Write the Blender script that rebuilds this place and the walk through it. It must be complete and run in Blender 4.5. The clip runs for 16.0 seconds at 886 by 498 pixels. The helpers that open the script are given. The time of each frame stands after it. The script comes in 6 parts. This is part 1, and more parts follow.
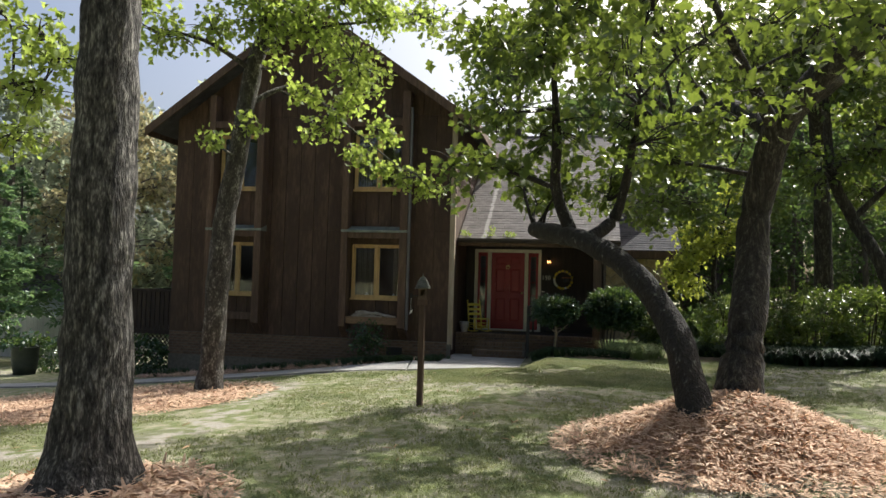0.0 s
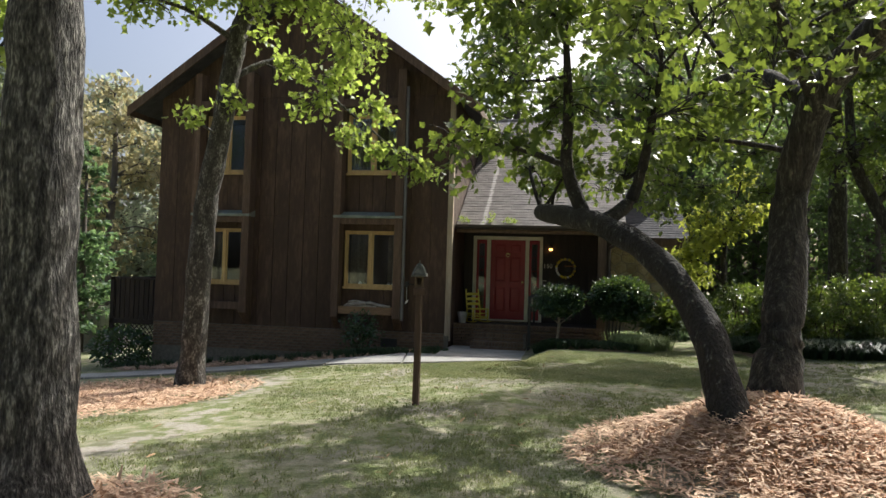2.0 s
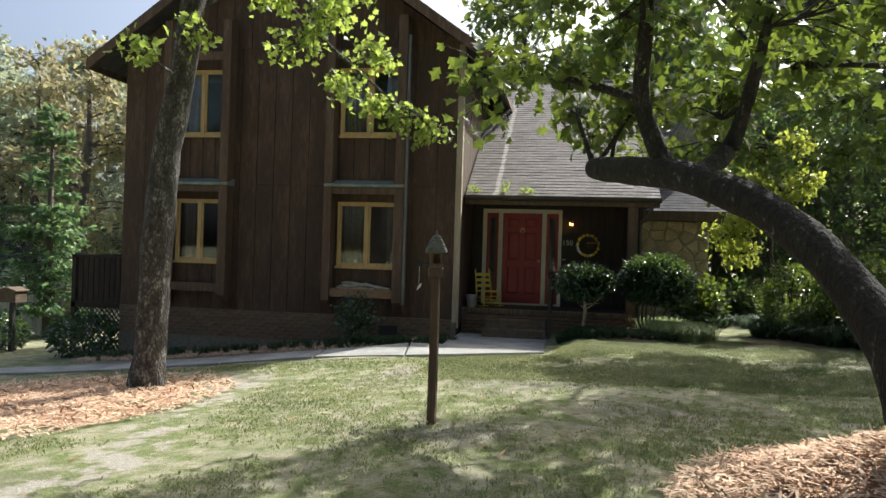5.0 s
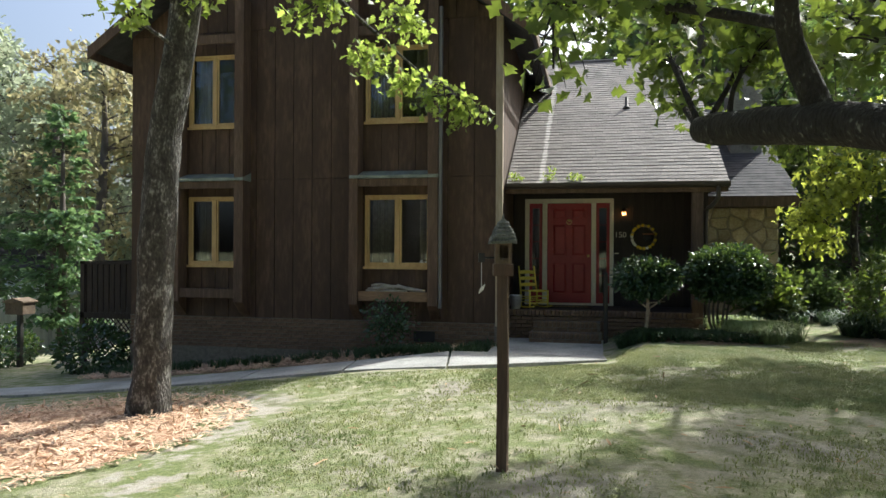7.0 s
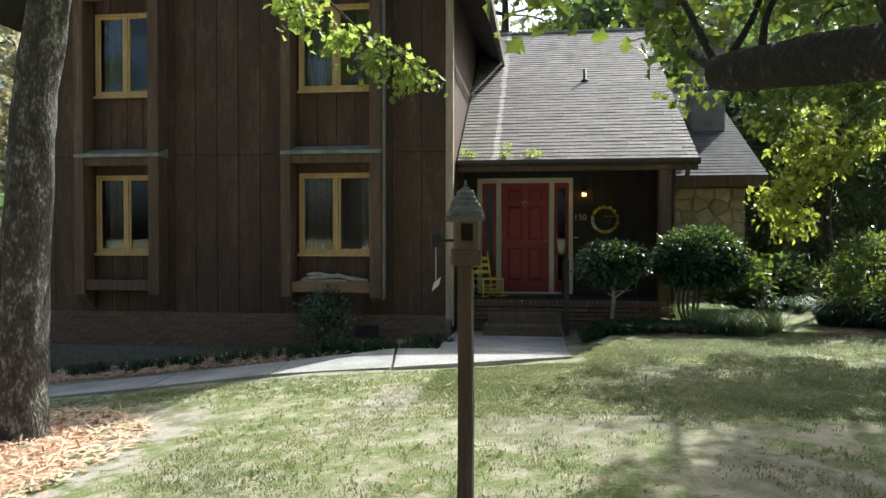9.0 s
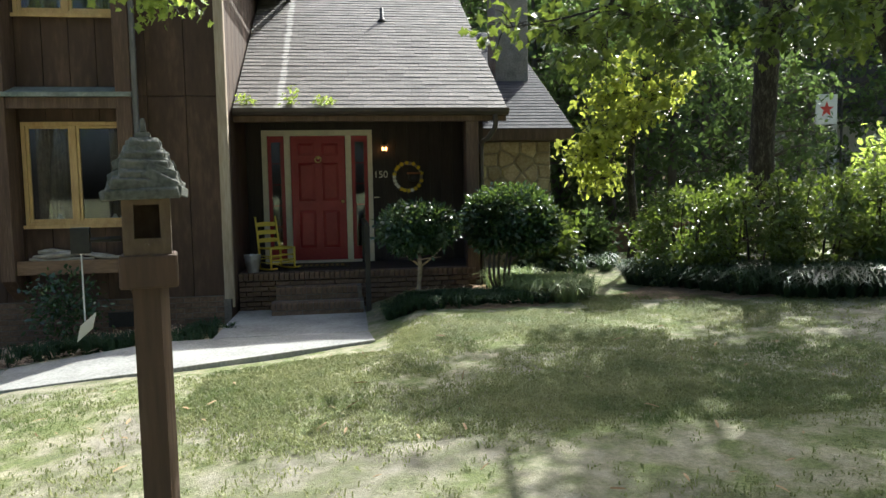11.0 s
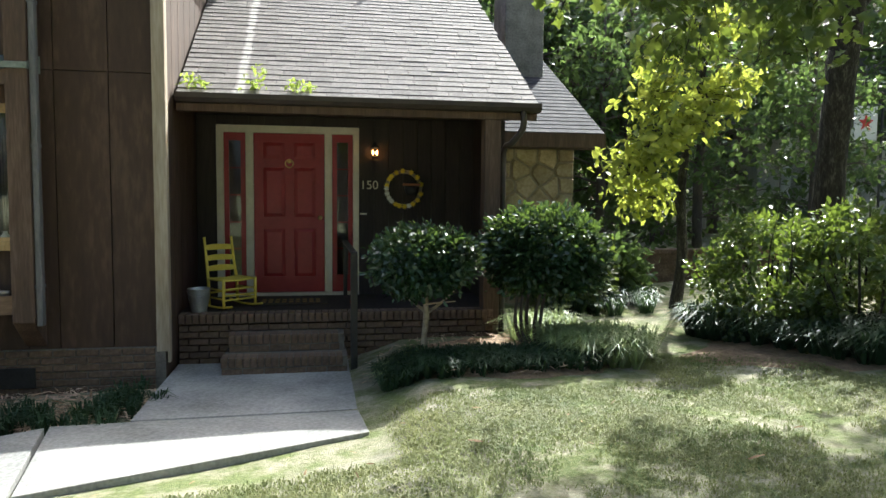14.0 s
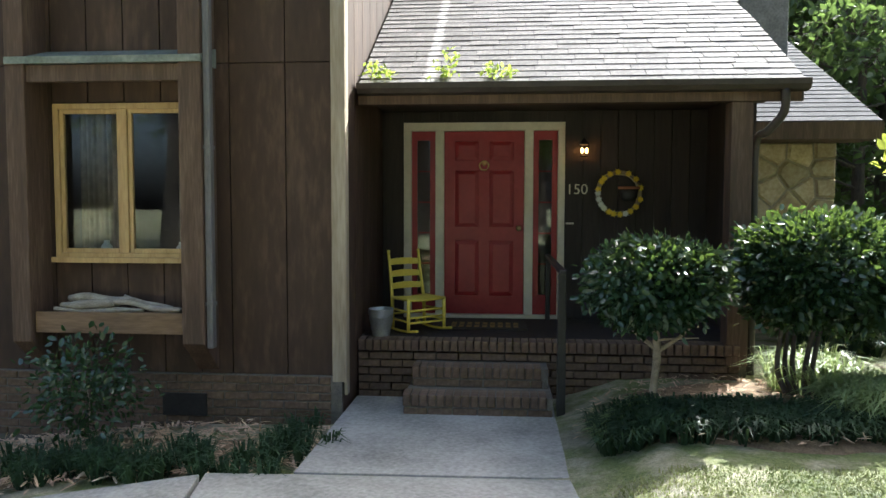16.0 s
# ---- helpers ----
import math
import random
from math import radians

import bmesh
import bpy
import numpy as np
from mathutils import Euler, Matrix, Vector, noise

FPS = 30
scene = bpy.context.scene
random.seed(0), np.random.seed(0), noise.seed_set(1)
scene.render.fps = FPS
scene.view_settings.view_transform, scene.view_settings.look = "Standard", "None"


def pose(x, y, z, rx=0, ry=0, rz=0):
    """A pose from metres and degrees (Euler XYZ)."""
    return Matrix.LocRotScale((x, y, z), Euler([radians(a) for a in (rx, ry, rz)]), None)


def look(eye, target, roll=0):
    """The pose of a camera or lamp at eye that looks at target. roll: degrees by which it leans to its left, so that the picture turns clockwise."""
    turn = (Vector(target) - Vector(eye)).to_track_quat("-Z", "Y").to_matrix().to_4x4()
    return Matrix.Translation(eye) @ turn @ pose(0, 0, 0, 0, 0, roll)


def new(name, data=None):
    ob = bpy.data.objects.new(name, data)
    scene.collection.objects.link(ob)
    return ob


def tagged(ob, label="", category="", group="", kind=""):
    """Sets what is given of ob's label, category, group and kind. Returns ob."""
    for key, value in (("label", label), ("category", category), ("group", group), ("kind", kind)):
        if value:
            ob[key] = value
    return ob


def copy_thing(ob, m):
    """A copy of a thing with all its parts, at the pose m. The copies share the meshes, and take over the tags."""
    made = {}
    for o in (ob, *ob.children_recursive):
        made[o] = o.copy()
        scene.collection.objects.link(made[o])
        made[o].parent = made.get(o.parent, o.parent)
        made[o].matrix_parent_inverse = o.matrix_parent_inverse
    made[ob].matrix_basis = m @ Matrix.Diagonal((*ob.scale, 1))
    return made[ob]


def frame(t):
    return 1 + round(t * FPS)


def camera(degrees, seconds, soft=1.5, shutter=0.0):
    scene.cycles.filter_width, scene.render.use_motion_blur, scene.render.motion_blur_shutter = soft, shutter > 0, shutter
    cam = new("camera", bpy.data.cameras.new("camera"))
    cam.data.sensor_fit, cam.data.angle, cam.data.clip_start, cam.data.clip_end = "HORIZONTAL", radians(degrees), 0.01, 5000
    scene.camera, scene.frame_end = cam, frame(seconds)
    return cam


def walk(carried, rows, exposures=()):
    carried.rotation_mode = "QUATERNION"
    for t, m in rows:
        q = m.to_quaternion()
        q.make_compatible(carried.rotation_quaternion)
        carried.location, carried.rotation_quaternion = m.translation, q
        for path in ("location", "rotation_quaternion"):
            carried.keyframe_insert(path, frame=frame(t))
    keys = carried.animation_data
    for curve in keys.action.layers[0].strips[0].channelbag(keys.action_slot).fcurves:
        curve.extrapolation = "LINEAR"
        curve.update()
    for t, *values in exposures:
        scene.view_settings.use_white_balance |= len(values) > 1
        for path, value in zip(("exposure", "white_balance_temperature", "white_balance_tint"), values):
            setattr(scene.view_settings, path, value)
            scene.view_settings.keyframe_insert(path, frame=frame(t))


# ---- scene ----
EXPOSURES = [(0.0, 0.43, 6150, 8), (3.5, 0.55, 6150, 8), (6.0, 0.75, 5950, 5), (10.0, 0.95, 5850, 4), (12.5, 1.2, 5850, 4), (14.5, 1.45, 5750, 4), (16.0, 1.7, 5700, 5)]
cam = camera(63.0, 16.0, soft=1.5)
PATH = [
    (0, (1.558, 0.064, 1.908), (1.184, 2.026, 2.002), 1.6),
    (0.5, (1.578, 0.123, 1.9), (1.189, 2.084, 1.969), 1.9),
    (1, (1.517, 0.286, 1.89), (1.144, 2.249, 1.977), 1.4),
    (1.5, (1.408, 0.56, 1.887), (1.031, 2.524, 1.897), 1.7),
    (2, (1.368, 0.88, 1.885), (1.006, 2.846, 1.95), 1.7),
    (2.5, (1.325, 1.187, 1.877), (0.982, 3.158, 1.885), 2.2),
    (3, (1.176, 1.496, 1.865), (0.941, 3.48, 1.955), 2.4),
    (3.5, (1.044, 1.813, 1.849), (0.742, 3.79, 1.855), 2.5),
    (3.7, (0.992, 1.954, 1.845), (0.656, 3.925, 1.848), 2.0),
    (5.8, (0.51, 3.587, 1.825), (0.164, 5.557, 1.85), 1.6),
    (6, (0.446, 3.73, 1.82), (0.104, 5.7, 1.856), 1.4),
    (6.5, (0.253, 4.074, 1.799), (-0.043, 6.052, 1.841), 0.2),
    (7, (0.154, 4.435, 1.776), (-0.255, 6.393, 1.782), 0.3),
    (7.5, (0.087, 4.772, 1.771), (-0.259, 6.74, 1.685), 1.6),
    (8, (-0.052, 5.093, 1.769), (-0.378, 7.066, 1.765), 1.2),
    (8.5, (-0.136, 5.383, 1.746), (-0.459, 7.355, 1.673), 0.8),
    (9, (-0.086, 5.753, 1.749), (-0.349, 7.735, 1.717), 0.0),
    (9.5, (-0.002, 6.121, 1.752), (-0.065, 8.118, 1.673), 0.1),
    (10, (0.061, 6.483, 1.756), (0.252, 8.469, 1.628), 0.3),
    (10.2, (0.07, 6.642, 1.761), (0.299, 8.622, 1.599), -0.5),
    (12.3, (-0.049, 8.544, 1.981), (0.362, 10.496, 1.836), 1.3),
    (12.5, (-0.061, 8.72, 1.989), (0.4, 10.66, 1.831), 1.3),
    (13, (-0.087, 9.13, 2.001), (0.417, 11.059, 1.845), 0.5),
    (13.5, (-0.072, 9.55, 1.997), (0.372, 11.495, 1.846), 0.0),
    (14, (-0.081, 9.928, 1.98), (0.279, 11.89, 1.836), 0.5),
    (14.5, (-0.126, 10.338, 1.961), (0.163, 12.313, 1.835), 0.2),
    (15, (-0.143, 10.704, 1.941), (-0.082, 12.699, 1.823), 0.5),
    (15.5, (-0.133, 11.026, 1.929), (-0.159, 13.021, 1.782), 0.4),
    (16, (-0.141, 11.361, 1.92), (-0.304, 13.351, 1.806), 0.1),
]
walk(cam, [(t, look(eye, target, roll)) for t, eye, target, roll in PATH], exposures=EXPOSURES)

# ---- sky and sun ----
SUN_WAY = Vector((0.54, 0.84, 0.99)).normalized()  # towards the sun
world = bpy.data.worlds.new("world")
world.use_nodes = True
scene.world = world
wn = world.node_tree
sky = wn.nodes.new("ShaderNodeTexSky")
sky.sky_type, sky.sun_disc = "NISHITA", False
sky.sun_elevation = math.asin(SUN_WAY.z)
sky.sun_rotation = math.atan2(SUN_WAY.x, SUN_WAY.y)
sky.dust_density, sky.air_density, sky.ozone_density = 7.5, 0.8, 0.5
wn.links.new(sky.outputs[0], wn.nodes["Background"].inputs[0])
wn.nodes["Background"].inputs[1].default_value = 0.145
sun = new("sun", bpy.data.lights.new("sun", "SUN"))
sun.data.energy, sun.data.angle, sun.data.color = 5.0, radians(0.6), (1.0, 0.94, 0.83)
sun.matrix_world = look(SUN_WAY * 60, (0, 0, 0))


# ---- materials ----
def nodes_of(name):
    m = bpy.data.materials.new(name)
    m.use_nodes = True
    return m, m.node_tree, m.node_tree.nodes["Principled BSDF"]


def mat(name, c1, c2, scale=8.0, rough=0.8, bump=0.15, stretch=(1, 1, 1), fine=6.0, c3=None, metal=0.0, spec=0.5, per_piece=0.0, lo=0.35, hi=0.65, relief=0.02):
    """Two-scale noise colour with grain, fine relief and some variation from piece to piece."""
    m, t, b = nodes_of(name)
    n, l = t.nodes, t.links
    co = n.new("ShaderNodeTexCoord")
    mp = n.new("ShaderNodeMapping")
    mp.inputs["Scale"].default_value = stretch
    l.new(co.outputs["Object"], mp.inputs[0])
    a = n.new("ShaderNodeTexNoise")
    a.inputs["Scale"].default_value, a.inputs["Detail"].default_value = scale, 5
    f = n.new("ShaderNodeTexNoise")
    f.inputs["Scale"].default_value, f.inputs["Detail"].default_value = scale * fine, 4
    l.new(mp.outputs[0], a.inputs["Vector"])
    l.new(mp.outputs[0], f.inputs["Vector"])
    mixf = n.new("ShaderNodeMix")
    mixf.inputs[0].default_value = 0.45
    l.new(a.outputs[0], mixf.inputs[2])
    l.new(f.outputs[0], mixf.inputs[3])
    r = n.new("ShaderNodeValToRGB")
    r.color_ramp.elements[0].position, r.color_ramp.elements[1].position = lo, hi
    r.color_ramp.elements[0].color, r.color_ramp.elements[1].color = (*c1, 1), (*c2, 1)
    if c3:
        e = r.color_ramp.elements.new((lo + hi) / 2)
        e.color = (*c3, 1)
    l.new(mixf.outputs[0], r.inputs[0])
    col = r.outputs[0]
    if per_piece:
        oi = n.new("ShaderNodeObjectInfo")
        mr = n.new("ShaderNodeMapRange")
        mr.inputs[3].default_value, mr.inputs[4].default_value = 1 - per_piece, 1 + per_piece
        l.new(oi.outputs["Random"], mr.inputs[0])
        hs = n.new("ShaderNodeHueSaturation")
        l.new(mr.outputs[0], hs.inputs["Value"])
        l.new(col, hs.inputs["Color"])
        col = hs.outputs[0]
    l.new(col, b.inputs["Base Color"])
    b.inputs["Roughness"].default_value, b.inputs["Metallic"].default_value = rough, metal
    b.inputs["Specular IOR Level"].default_value = spec
    if bump:
        bp = n.new("ShaderNodeBump")
        bp.inputs["Strength"].default_value, bp.inputs["Distance"].default_value = bump, relief
        l.new(mixf.outputs[0], bp.inputs["Height"])
        l.new(bp.outputs[0], b.inputs["Normal"])
    return m


def leaf_mat(name, c1, c2, through_col, scale=3.0, share=0.45, rough=0.45, spec=0.4):
    """A leaf lets part of the light through: its colours vary from clump to clump and leaf to leaf."""
    m, t, b = nodes_of(name)
    n, l = t.nodes, t.links
    co = n.new("ShaderNodeTexCoord")
    a = n.new("ShaderNodeTexNoise")
    a.inputs["Scale"].default_value, a.inputs["Detail"].default_value = scale, 6
    a.inputs["Roughness"].default_value = 0.75
    l.new(co.outputs["Object"], a.inputs["Vector"])
    r = n.new("ShaderNodeValToRGB")
    r.color_ramp.elements[0].position, r.color_ramp.elements[1].position = 0.36, 0.66
    r.color_ramp.elements[0].color, r.color_ramp.elements[1].color = (*c1, 1), (*c2, 1)
    l.new(a.outputs[0], r.inputs[0])
    l.new(r.outputs[0], b.inputs["Base Color"])
    b.inputs["Roughness"].default_value, b.inputs["Specular IOR Level"].default_value = rough, spec
    tr = n.new("ShaderNodeBsdfTranslucent")
    mx = n.new("ShaderNodeMix")
    mx.data_type = "RGBA"
    mx.inputs[0].default_value = 0.75
    l.new(r.outputs[0], mx.inputs[6])
    mx.inputs[7].default_value = (*through_col, 1)
    l.new(mx.outputs[2], tr.inputs[0])
    ms = n.new("ShaderNodeMixShader")
    ms.inputs[0].default_value = share
    l.new(b.outputs[0], ms.inputs[1])
    l.new(tr.outputs[0], ms.inputs[2])
    l.new(ms.outputs[0], n["Material Output"].inputs[0])
    return m


def glass_mat():
    m, t, b = nodes_of("window_glass")
    b.inputs["Base Color"].default_value = (0.9, 0.95, 0.95, 1)
    b.inputs["Roughness"].default_value = 0.02
    b.inputs["Transmission Weight"].default_value = 1.0
    b.inputs["IOR"].default_value = 1.5
    return m


def bulb_mat():
    m, t, b = nodes_of("bulb_glow")
    b.inputs["Base Color"].default_value = (1, 0.8, 0.5, 1)
    b.inputs["Emission Color"].default_value = (1, 0.42, 0.12, 1)
    b.inputs["Emission Strength"].default_value = 6.0
    return m


M_SIDING = mat("brown_stained_siding", (0.043, 0.024, 0.014), (0.13, 0.079, 0.051), 1.6, 0.75, 0.2, (2.2, 2.2, 0.5), c3=(0.064, 0.036, 0.022), per_piece=0.06, lo=0.3, hi=0.72)
M_TRIM = mat("brown_timber_trim", (0.07, 0.042, 0.027), (0.16, 0.105, 0.07), 2.5, 0.75, 0.25, (4, 4, 0.4), c3=(0.1, 0.06, 0.038), per_piece=0.1)
M_TANTRIM = mat("tan_shelf_board", (0.16, 0.095, 0.05), (0.3, 0.19, 0.11), 2.5, 0.75, 0.25, (0.6, 4, 4))
M_GREYTRIM = mat("weathered_corner_board", (0.27, 0.21, 0.14), (0.46, 0.39, 0.3), 2.0, 0.8, 0.2, (4, 4, 0.4))
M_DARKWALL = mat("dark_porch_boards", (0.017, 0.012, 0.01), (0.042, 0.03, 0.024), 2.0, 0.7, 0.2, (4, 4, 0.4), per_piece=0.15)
M_FLASH = mat("green_grey_flashing", (0.12, 0.14, 0.12), (0.27, 0.3, 0.26), 5, 0.55, 0.1)
M_WINWOOD = mat("honey_window_wood", (0.42, 0.27, 0.105), (0.6, 0.42, 0.19), 3, 0.5, 0.08, (4, 4, 0.5))
M_GLASS = glass_mat()
M_BULB = bulb_mat()
M_CURTAIN = mat("curtain_cloth", (0.16, 0.13, 0.095), (0.3, 0.25, 0.18), 12, 0.95, 0.1)
M_INSIDE = mat("room_wall_paint", (0.1, 0.09, 0.08), (0.14, 0.125, 0.11), 2, 0.9, 0.0)
M_RED = mat("red_door_paint", (0.25, 0.014, 0.02), (0.33, 0.024, 0.03), 3, 0.42, 0.05)
M_CREAM = mat("cream_door_frame", (0.62, 0.56, 0.44), (0.74, 0.68, 0.54), 4, 0.55, 0.05)
M_BRASS = mat("aged_brass", (0.5, 0.35, 0.12), (0.75, 0.55, 0.25), 20, 0.35, 0.05, metal=1.0)
M_BRICK = mat("brown_brick", (0.09, 0.06, 0.04), (0.23, 0.165, 0.115), 5, 0.9, 0.35, c3=(0.15, 0.098, 0.064), per_piece=0.18)
M_MORTAR = mat("grey_mortar", (0.11, 0.095, 0.08), (0.2, 0.18, 0.15), 14, 0.95, 0.3)
M_CHIMNEY = mat("grey_chimney_stone", (0.16, 0.15, 0.14), (0.34, 0.32, 0.3), 5, 0.95, 0.4)
M_STONE = mat("field_stone", (0.36, 0.27, 0.17), (0.62, 0.53, 0.39), 4, 0.9, 0.4, c3=(0.5, 0.4, 0.26), per_piece=0.22)
M_JOINT = mat("sandy_stone_joint", (0.3, 0.25, 0.19), (0.44, 0.38, 0.3), 14, 0.95, 0.3)
M_SHINGLE = mat("grey_shingle", (0.13, 0.118, 0.112), (0.25, 0.23, 0.216), 3, 0.85, 0.3, spec=0.25, fine=14, per_piece=0.16)


def pale_streak(m, x, half):
    """A pale run down the roof, with broken edges."""
    n, l = m.node_tree.nodes, m.node_tree.links
    b = n["Principled BSDF"]
    src = b.inputs["Base Color"].links[0].from_socket
    geo, sep, nz = n.new("ShaderNodeNewGeometry"), n.new("ShaderNodeSeparateXYZ"), n.new("ShaderNodeTexNoise")
    nz.inputs["Scale"].default_value = 5.0
    l.new(geo.outputs["Position"], sep.inputs[0])
    l.new(geo.outputs["Position"], nz.inputs["Vector"])
    wob = n.new("ShaderNodeMath")
    wob.operation = "MULTIPLY_ADD"
    l.new(nz.outputs[0], wob.inputs[0])
    wob.inputs[1].default_value = 0.12
    l.new(sep.outputs[0], wob.inputs[2])
    dist = n.new("ShaderNodeMath")
    dist.operation = "SUBTRACT"
    l.new(wob.outputs[0], dist.inputs[0])
    dist.inputs[1].default_value = x + 0.06
    ab = n.new("ShaderNodeMath")
    ab.operation = "ABSOLUTE"
    l.new(dist.outputs[0], ab.inputs[0])
    mr = n.new("ShaderNodeMapRange")
    mr.inputs[1].default_value, mr.inputs[2].default_value, mr.inputs[3].default_value, mr.inputs[4].default_value = half * 0.4, half, 0.55, 0.0
    l.new(ab.outputs[0], mr.inputs[0])
    mx = n.new("ShaderNodeMix")
    mx.data_type = "RGBA"
    l.new(mr.outputs[0], mx.inputs[0])
    l.new(src, mx.inputs[6])
    mx.inputs[7].default_value = (0.55, 0.53, 0.5, 1)
    l.new(mx.outputs[2], b.inputs["Base Color"])


pale_streak(M_SHINGLE, -0.82, 0.07)
M_SHINGLE_D = mat("dark_shingle", (0.045, 0.045, 0.052), (0.1, 0.098, 0.105), 4, 0.9, 0.3, spec=0.15, fine=14)
M_GUTTER = mat("dark_brown_gutter", (0.028, 0.02, 0.016), (0.055, 0.04, 0.032), 6, 0.45, 0.05)
M_CONCRETE = mat("worn_concrete", (0.19, 0.19, 0.18), (0.4, 0.395, 0.38), 1.8, 0.9, 0.15, fine=18, c3=(0.3, 0.295, 0.28), per_piece=0.06)
M_YELLOW = mat("yellow_chair_paint", (0.62, 0.48, 0.06), (0.75, 0.6, 0.1), 8, 0.5, 0.05)
M_ZINC = mat("galvanised_zinc", (0.45, 0.46, 0.47), (0.65, 0.66, 0.67), 10, 0.4, 0.08, metal=0.7)
M_PIPE = mat("dull_grey_metal", (0.1, 0.097, 0.1), (0.19, 0.185, 0.19), 6, 0.5, 0.1, (3, 3, 0.5))
M_BLACK = mat("black_iron", (0.012, 0.012, 0.012), (0.03, 0.028, 0.026), 10, 0.5, 0.1)
M_MAT = mat("coir_mat", (0.03, 0.025, 0.018), (0.07, 0.05, 0.03), 30, 0.95, 0.4)
M_MATPAT = mat("mat_pattern", (0.2, 0.13, 0.04), (0.32, 0.2, 0.06), 30, 0.95, 0.3)
M_BARK = mat("dark_bark", (0.016, 0.014, 0.012), (0.13, 0.12, 0.1), 7, 0.95, 1.0, (2.8, 2.8, 0.6), fine=3.5, c3=(0.042, 0.037, 0.031), lo=0.38, hi=0.66, relief=0.09)
M_BARK_A = mat("grey_furrowed_bark", (0.014, 0.013, 0.012), (0.36, 0.345, 0.31), 9, 0.95, 1.0, (2.6, 2.6, 0.75), fine=3.2, c3=(0.085, 0.08, 0.072), lo=0.38, hi=0.66, relief=0.12)
M_BARK_L = mat("lichen_bark", (0.03, 0.027, 0.024), (0.32, 0.32, 0.29), 7, 0.95, 1.0, (1.6, 1.6, 0.8), fine=4, c3=(0.075, 0.068, 0.06), lo=0.38, hi=0.7, relief=0.07)
M_BARK_C = mat("dark_lichen_bark", (0.02, 0.017, 0.015), (0.26, 0.26, 0.23), 7, 0.95, 1.0, (1.6, 1.6, 0.8), fine=4, c3=(0.036, 0.031, 0.027), lo=0.44, hi=0.76, relief=0.07)
M_BARK_FAR = mat("far_bark", (0.06, 0.05, 0.045), (0.14, 0.12, 0.1), 4, 0.95, 0.3, (2, 2, 0.5))
M_TWIG = mat("pale_bark", (0.22, 0.17, 0.12), (0.45, 0.37, 0.27), 12, 0.9, 0.3)
M_LEAF_OAK = leaf_mat("oak_leaf", (0.014, 0.036, 0.015), (0.075, 0.12, 0.036), (0.36, 0.46, 0.055), 2.5, 0.33, rough=0.38, spec=0.5)
M_LEAF_MAPLE = leaf_mat("light_green_leaf", (0.06, 0.1, 0.024), (0.17, 0.24, 0.055), (0.62, 0.76, 0.14), 3, 0.52)
M_LEAF_YEL = leaf_mat("yellow_green_leaf", (0.09, 0.14, 0.03), (0.3, 0.32, 0.06), (0.62, 0.68, 0.1), 2.2, 0.5)
M_LEAF_GLOSS = leaf_mat("glossy_shrub_leaf", (0.012, 0.034, 0.02), (0.04, 0.085, 0.045), (0.3, 0.45, 0.07), 6, 0.16, rough=0.24, spec=0.8)
M_LEAF_HEDGE = leaf_mat("hedge_leaf", (0.02, 0.042, 0.014), (0.06, 0.1, 0.03), (0.42, 0.56, 0.07), 4, 0.25, rough=0.32, spec=0.6)
M_LEAF_FAR = leaf_mat("woodland_leaf", (0.03, 0.055, 0.022), (0.085, 0.125, 0.045), (0.28, 0.38, 0.07), 0.6, 0.4)
# Distance haze is put into this leaf's pale grey-green colour.
M_LEAF_HAZE = leaf_mat("hazed_grey_green_leaf", (0.17, 0.22, 0.16), (0.32, 0.37, 0.27), (0.55, 0.6, 0.4), 0.6, 0.5)
# Darker copy of the woodland leaf; the wood's shade is in its colour.
M_LEAF_SHADETONE = leaf_mat("shade_toned_woodland_leaf", (0.026, 0.05, 0.022), (0.075, 0.12, 0.05), (0.26, 0.38, 0.09), 0.8, 0.38)
M_NEEDLE = leaf_mat("conifer_needle", (0.035, 0.08, 0.045), (0.1, 0.17, 0.08), (0.3, 0.45, 0.16), 2.5, 0.35)
M_NEEDLE_P = leaf_mat("pine_needle", (0.15, 0.16, 0.08), (0.34, 0.29, 0.17), (0.6, 0.54, 0.28), 1.5, 0.45)
M_GRASSBLADE = leaf_mat("grass_blade", (0.085, 0.125, 0.04), (0.3, 0.29, 0.14), (0.38, 0.45, 0.13), 0.9, 0.3, rough=0.6)
M_LIRIOPE = leaf_mat("liriope_blade", (0.012, 0.032, 0.018), (0.045, 0.085, 0.04), (0.16, 0.28, 0.07), 5, 0.2, rough=0.5, spec=0.35)
M_PALEGRASS = leaf_mat("variegated_blade", (0.12, 0.18, 0.07), (0.36, 0.42, 0.22), (0.55, 0.65, 0.25), 7, 0.35)
M_MULCH = mat("pine_straw_mulch", (0.22, 0.12, 0.07), (0.5, 0.33, 0.21), 12, 0.95, 0.7, fine=5, c3=(0.3, 0.165, 0.09))
M_CHIP = mat("mulch_chip", (0.36, 0.23, 0.15), (0.78, 0.6, 0.44), 5, 0.9, 0.3, fine=8, c3=(0.6, 0.41, 0.28))
M_BEDMULCH = mat("brown_bed_mulch", (0.13, 0.085, 0.05), (0.34, 0.24, 0.15), 14, 0.95, 0.6)
M_DRYLEAF = mat("dry_leaf", (0.22, 0.13, 0.06), (0.45, 0.32, 0.18), 4, 0.85, 0.2)
M_DRIFT = mat("grey_driftwood", (0.22, 0.19, 0.15), (0.5, 0.45, 0.38), 8, 0.85, 0.4, (1, 4, 4))
M_FENCE = mat("silver_fence_board", (0.4, 0.38, 0.35), (0.62, 0.6, 0.56), 3, 0.9, 0.2, (4, 4, 0.5), per_piece=0.12)
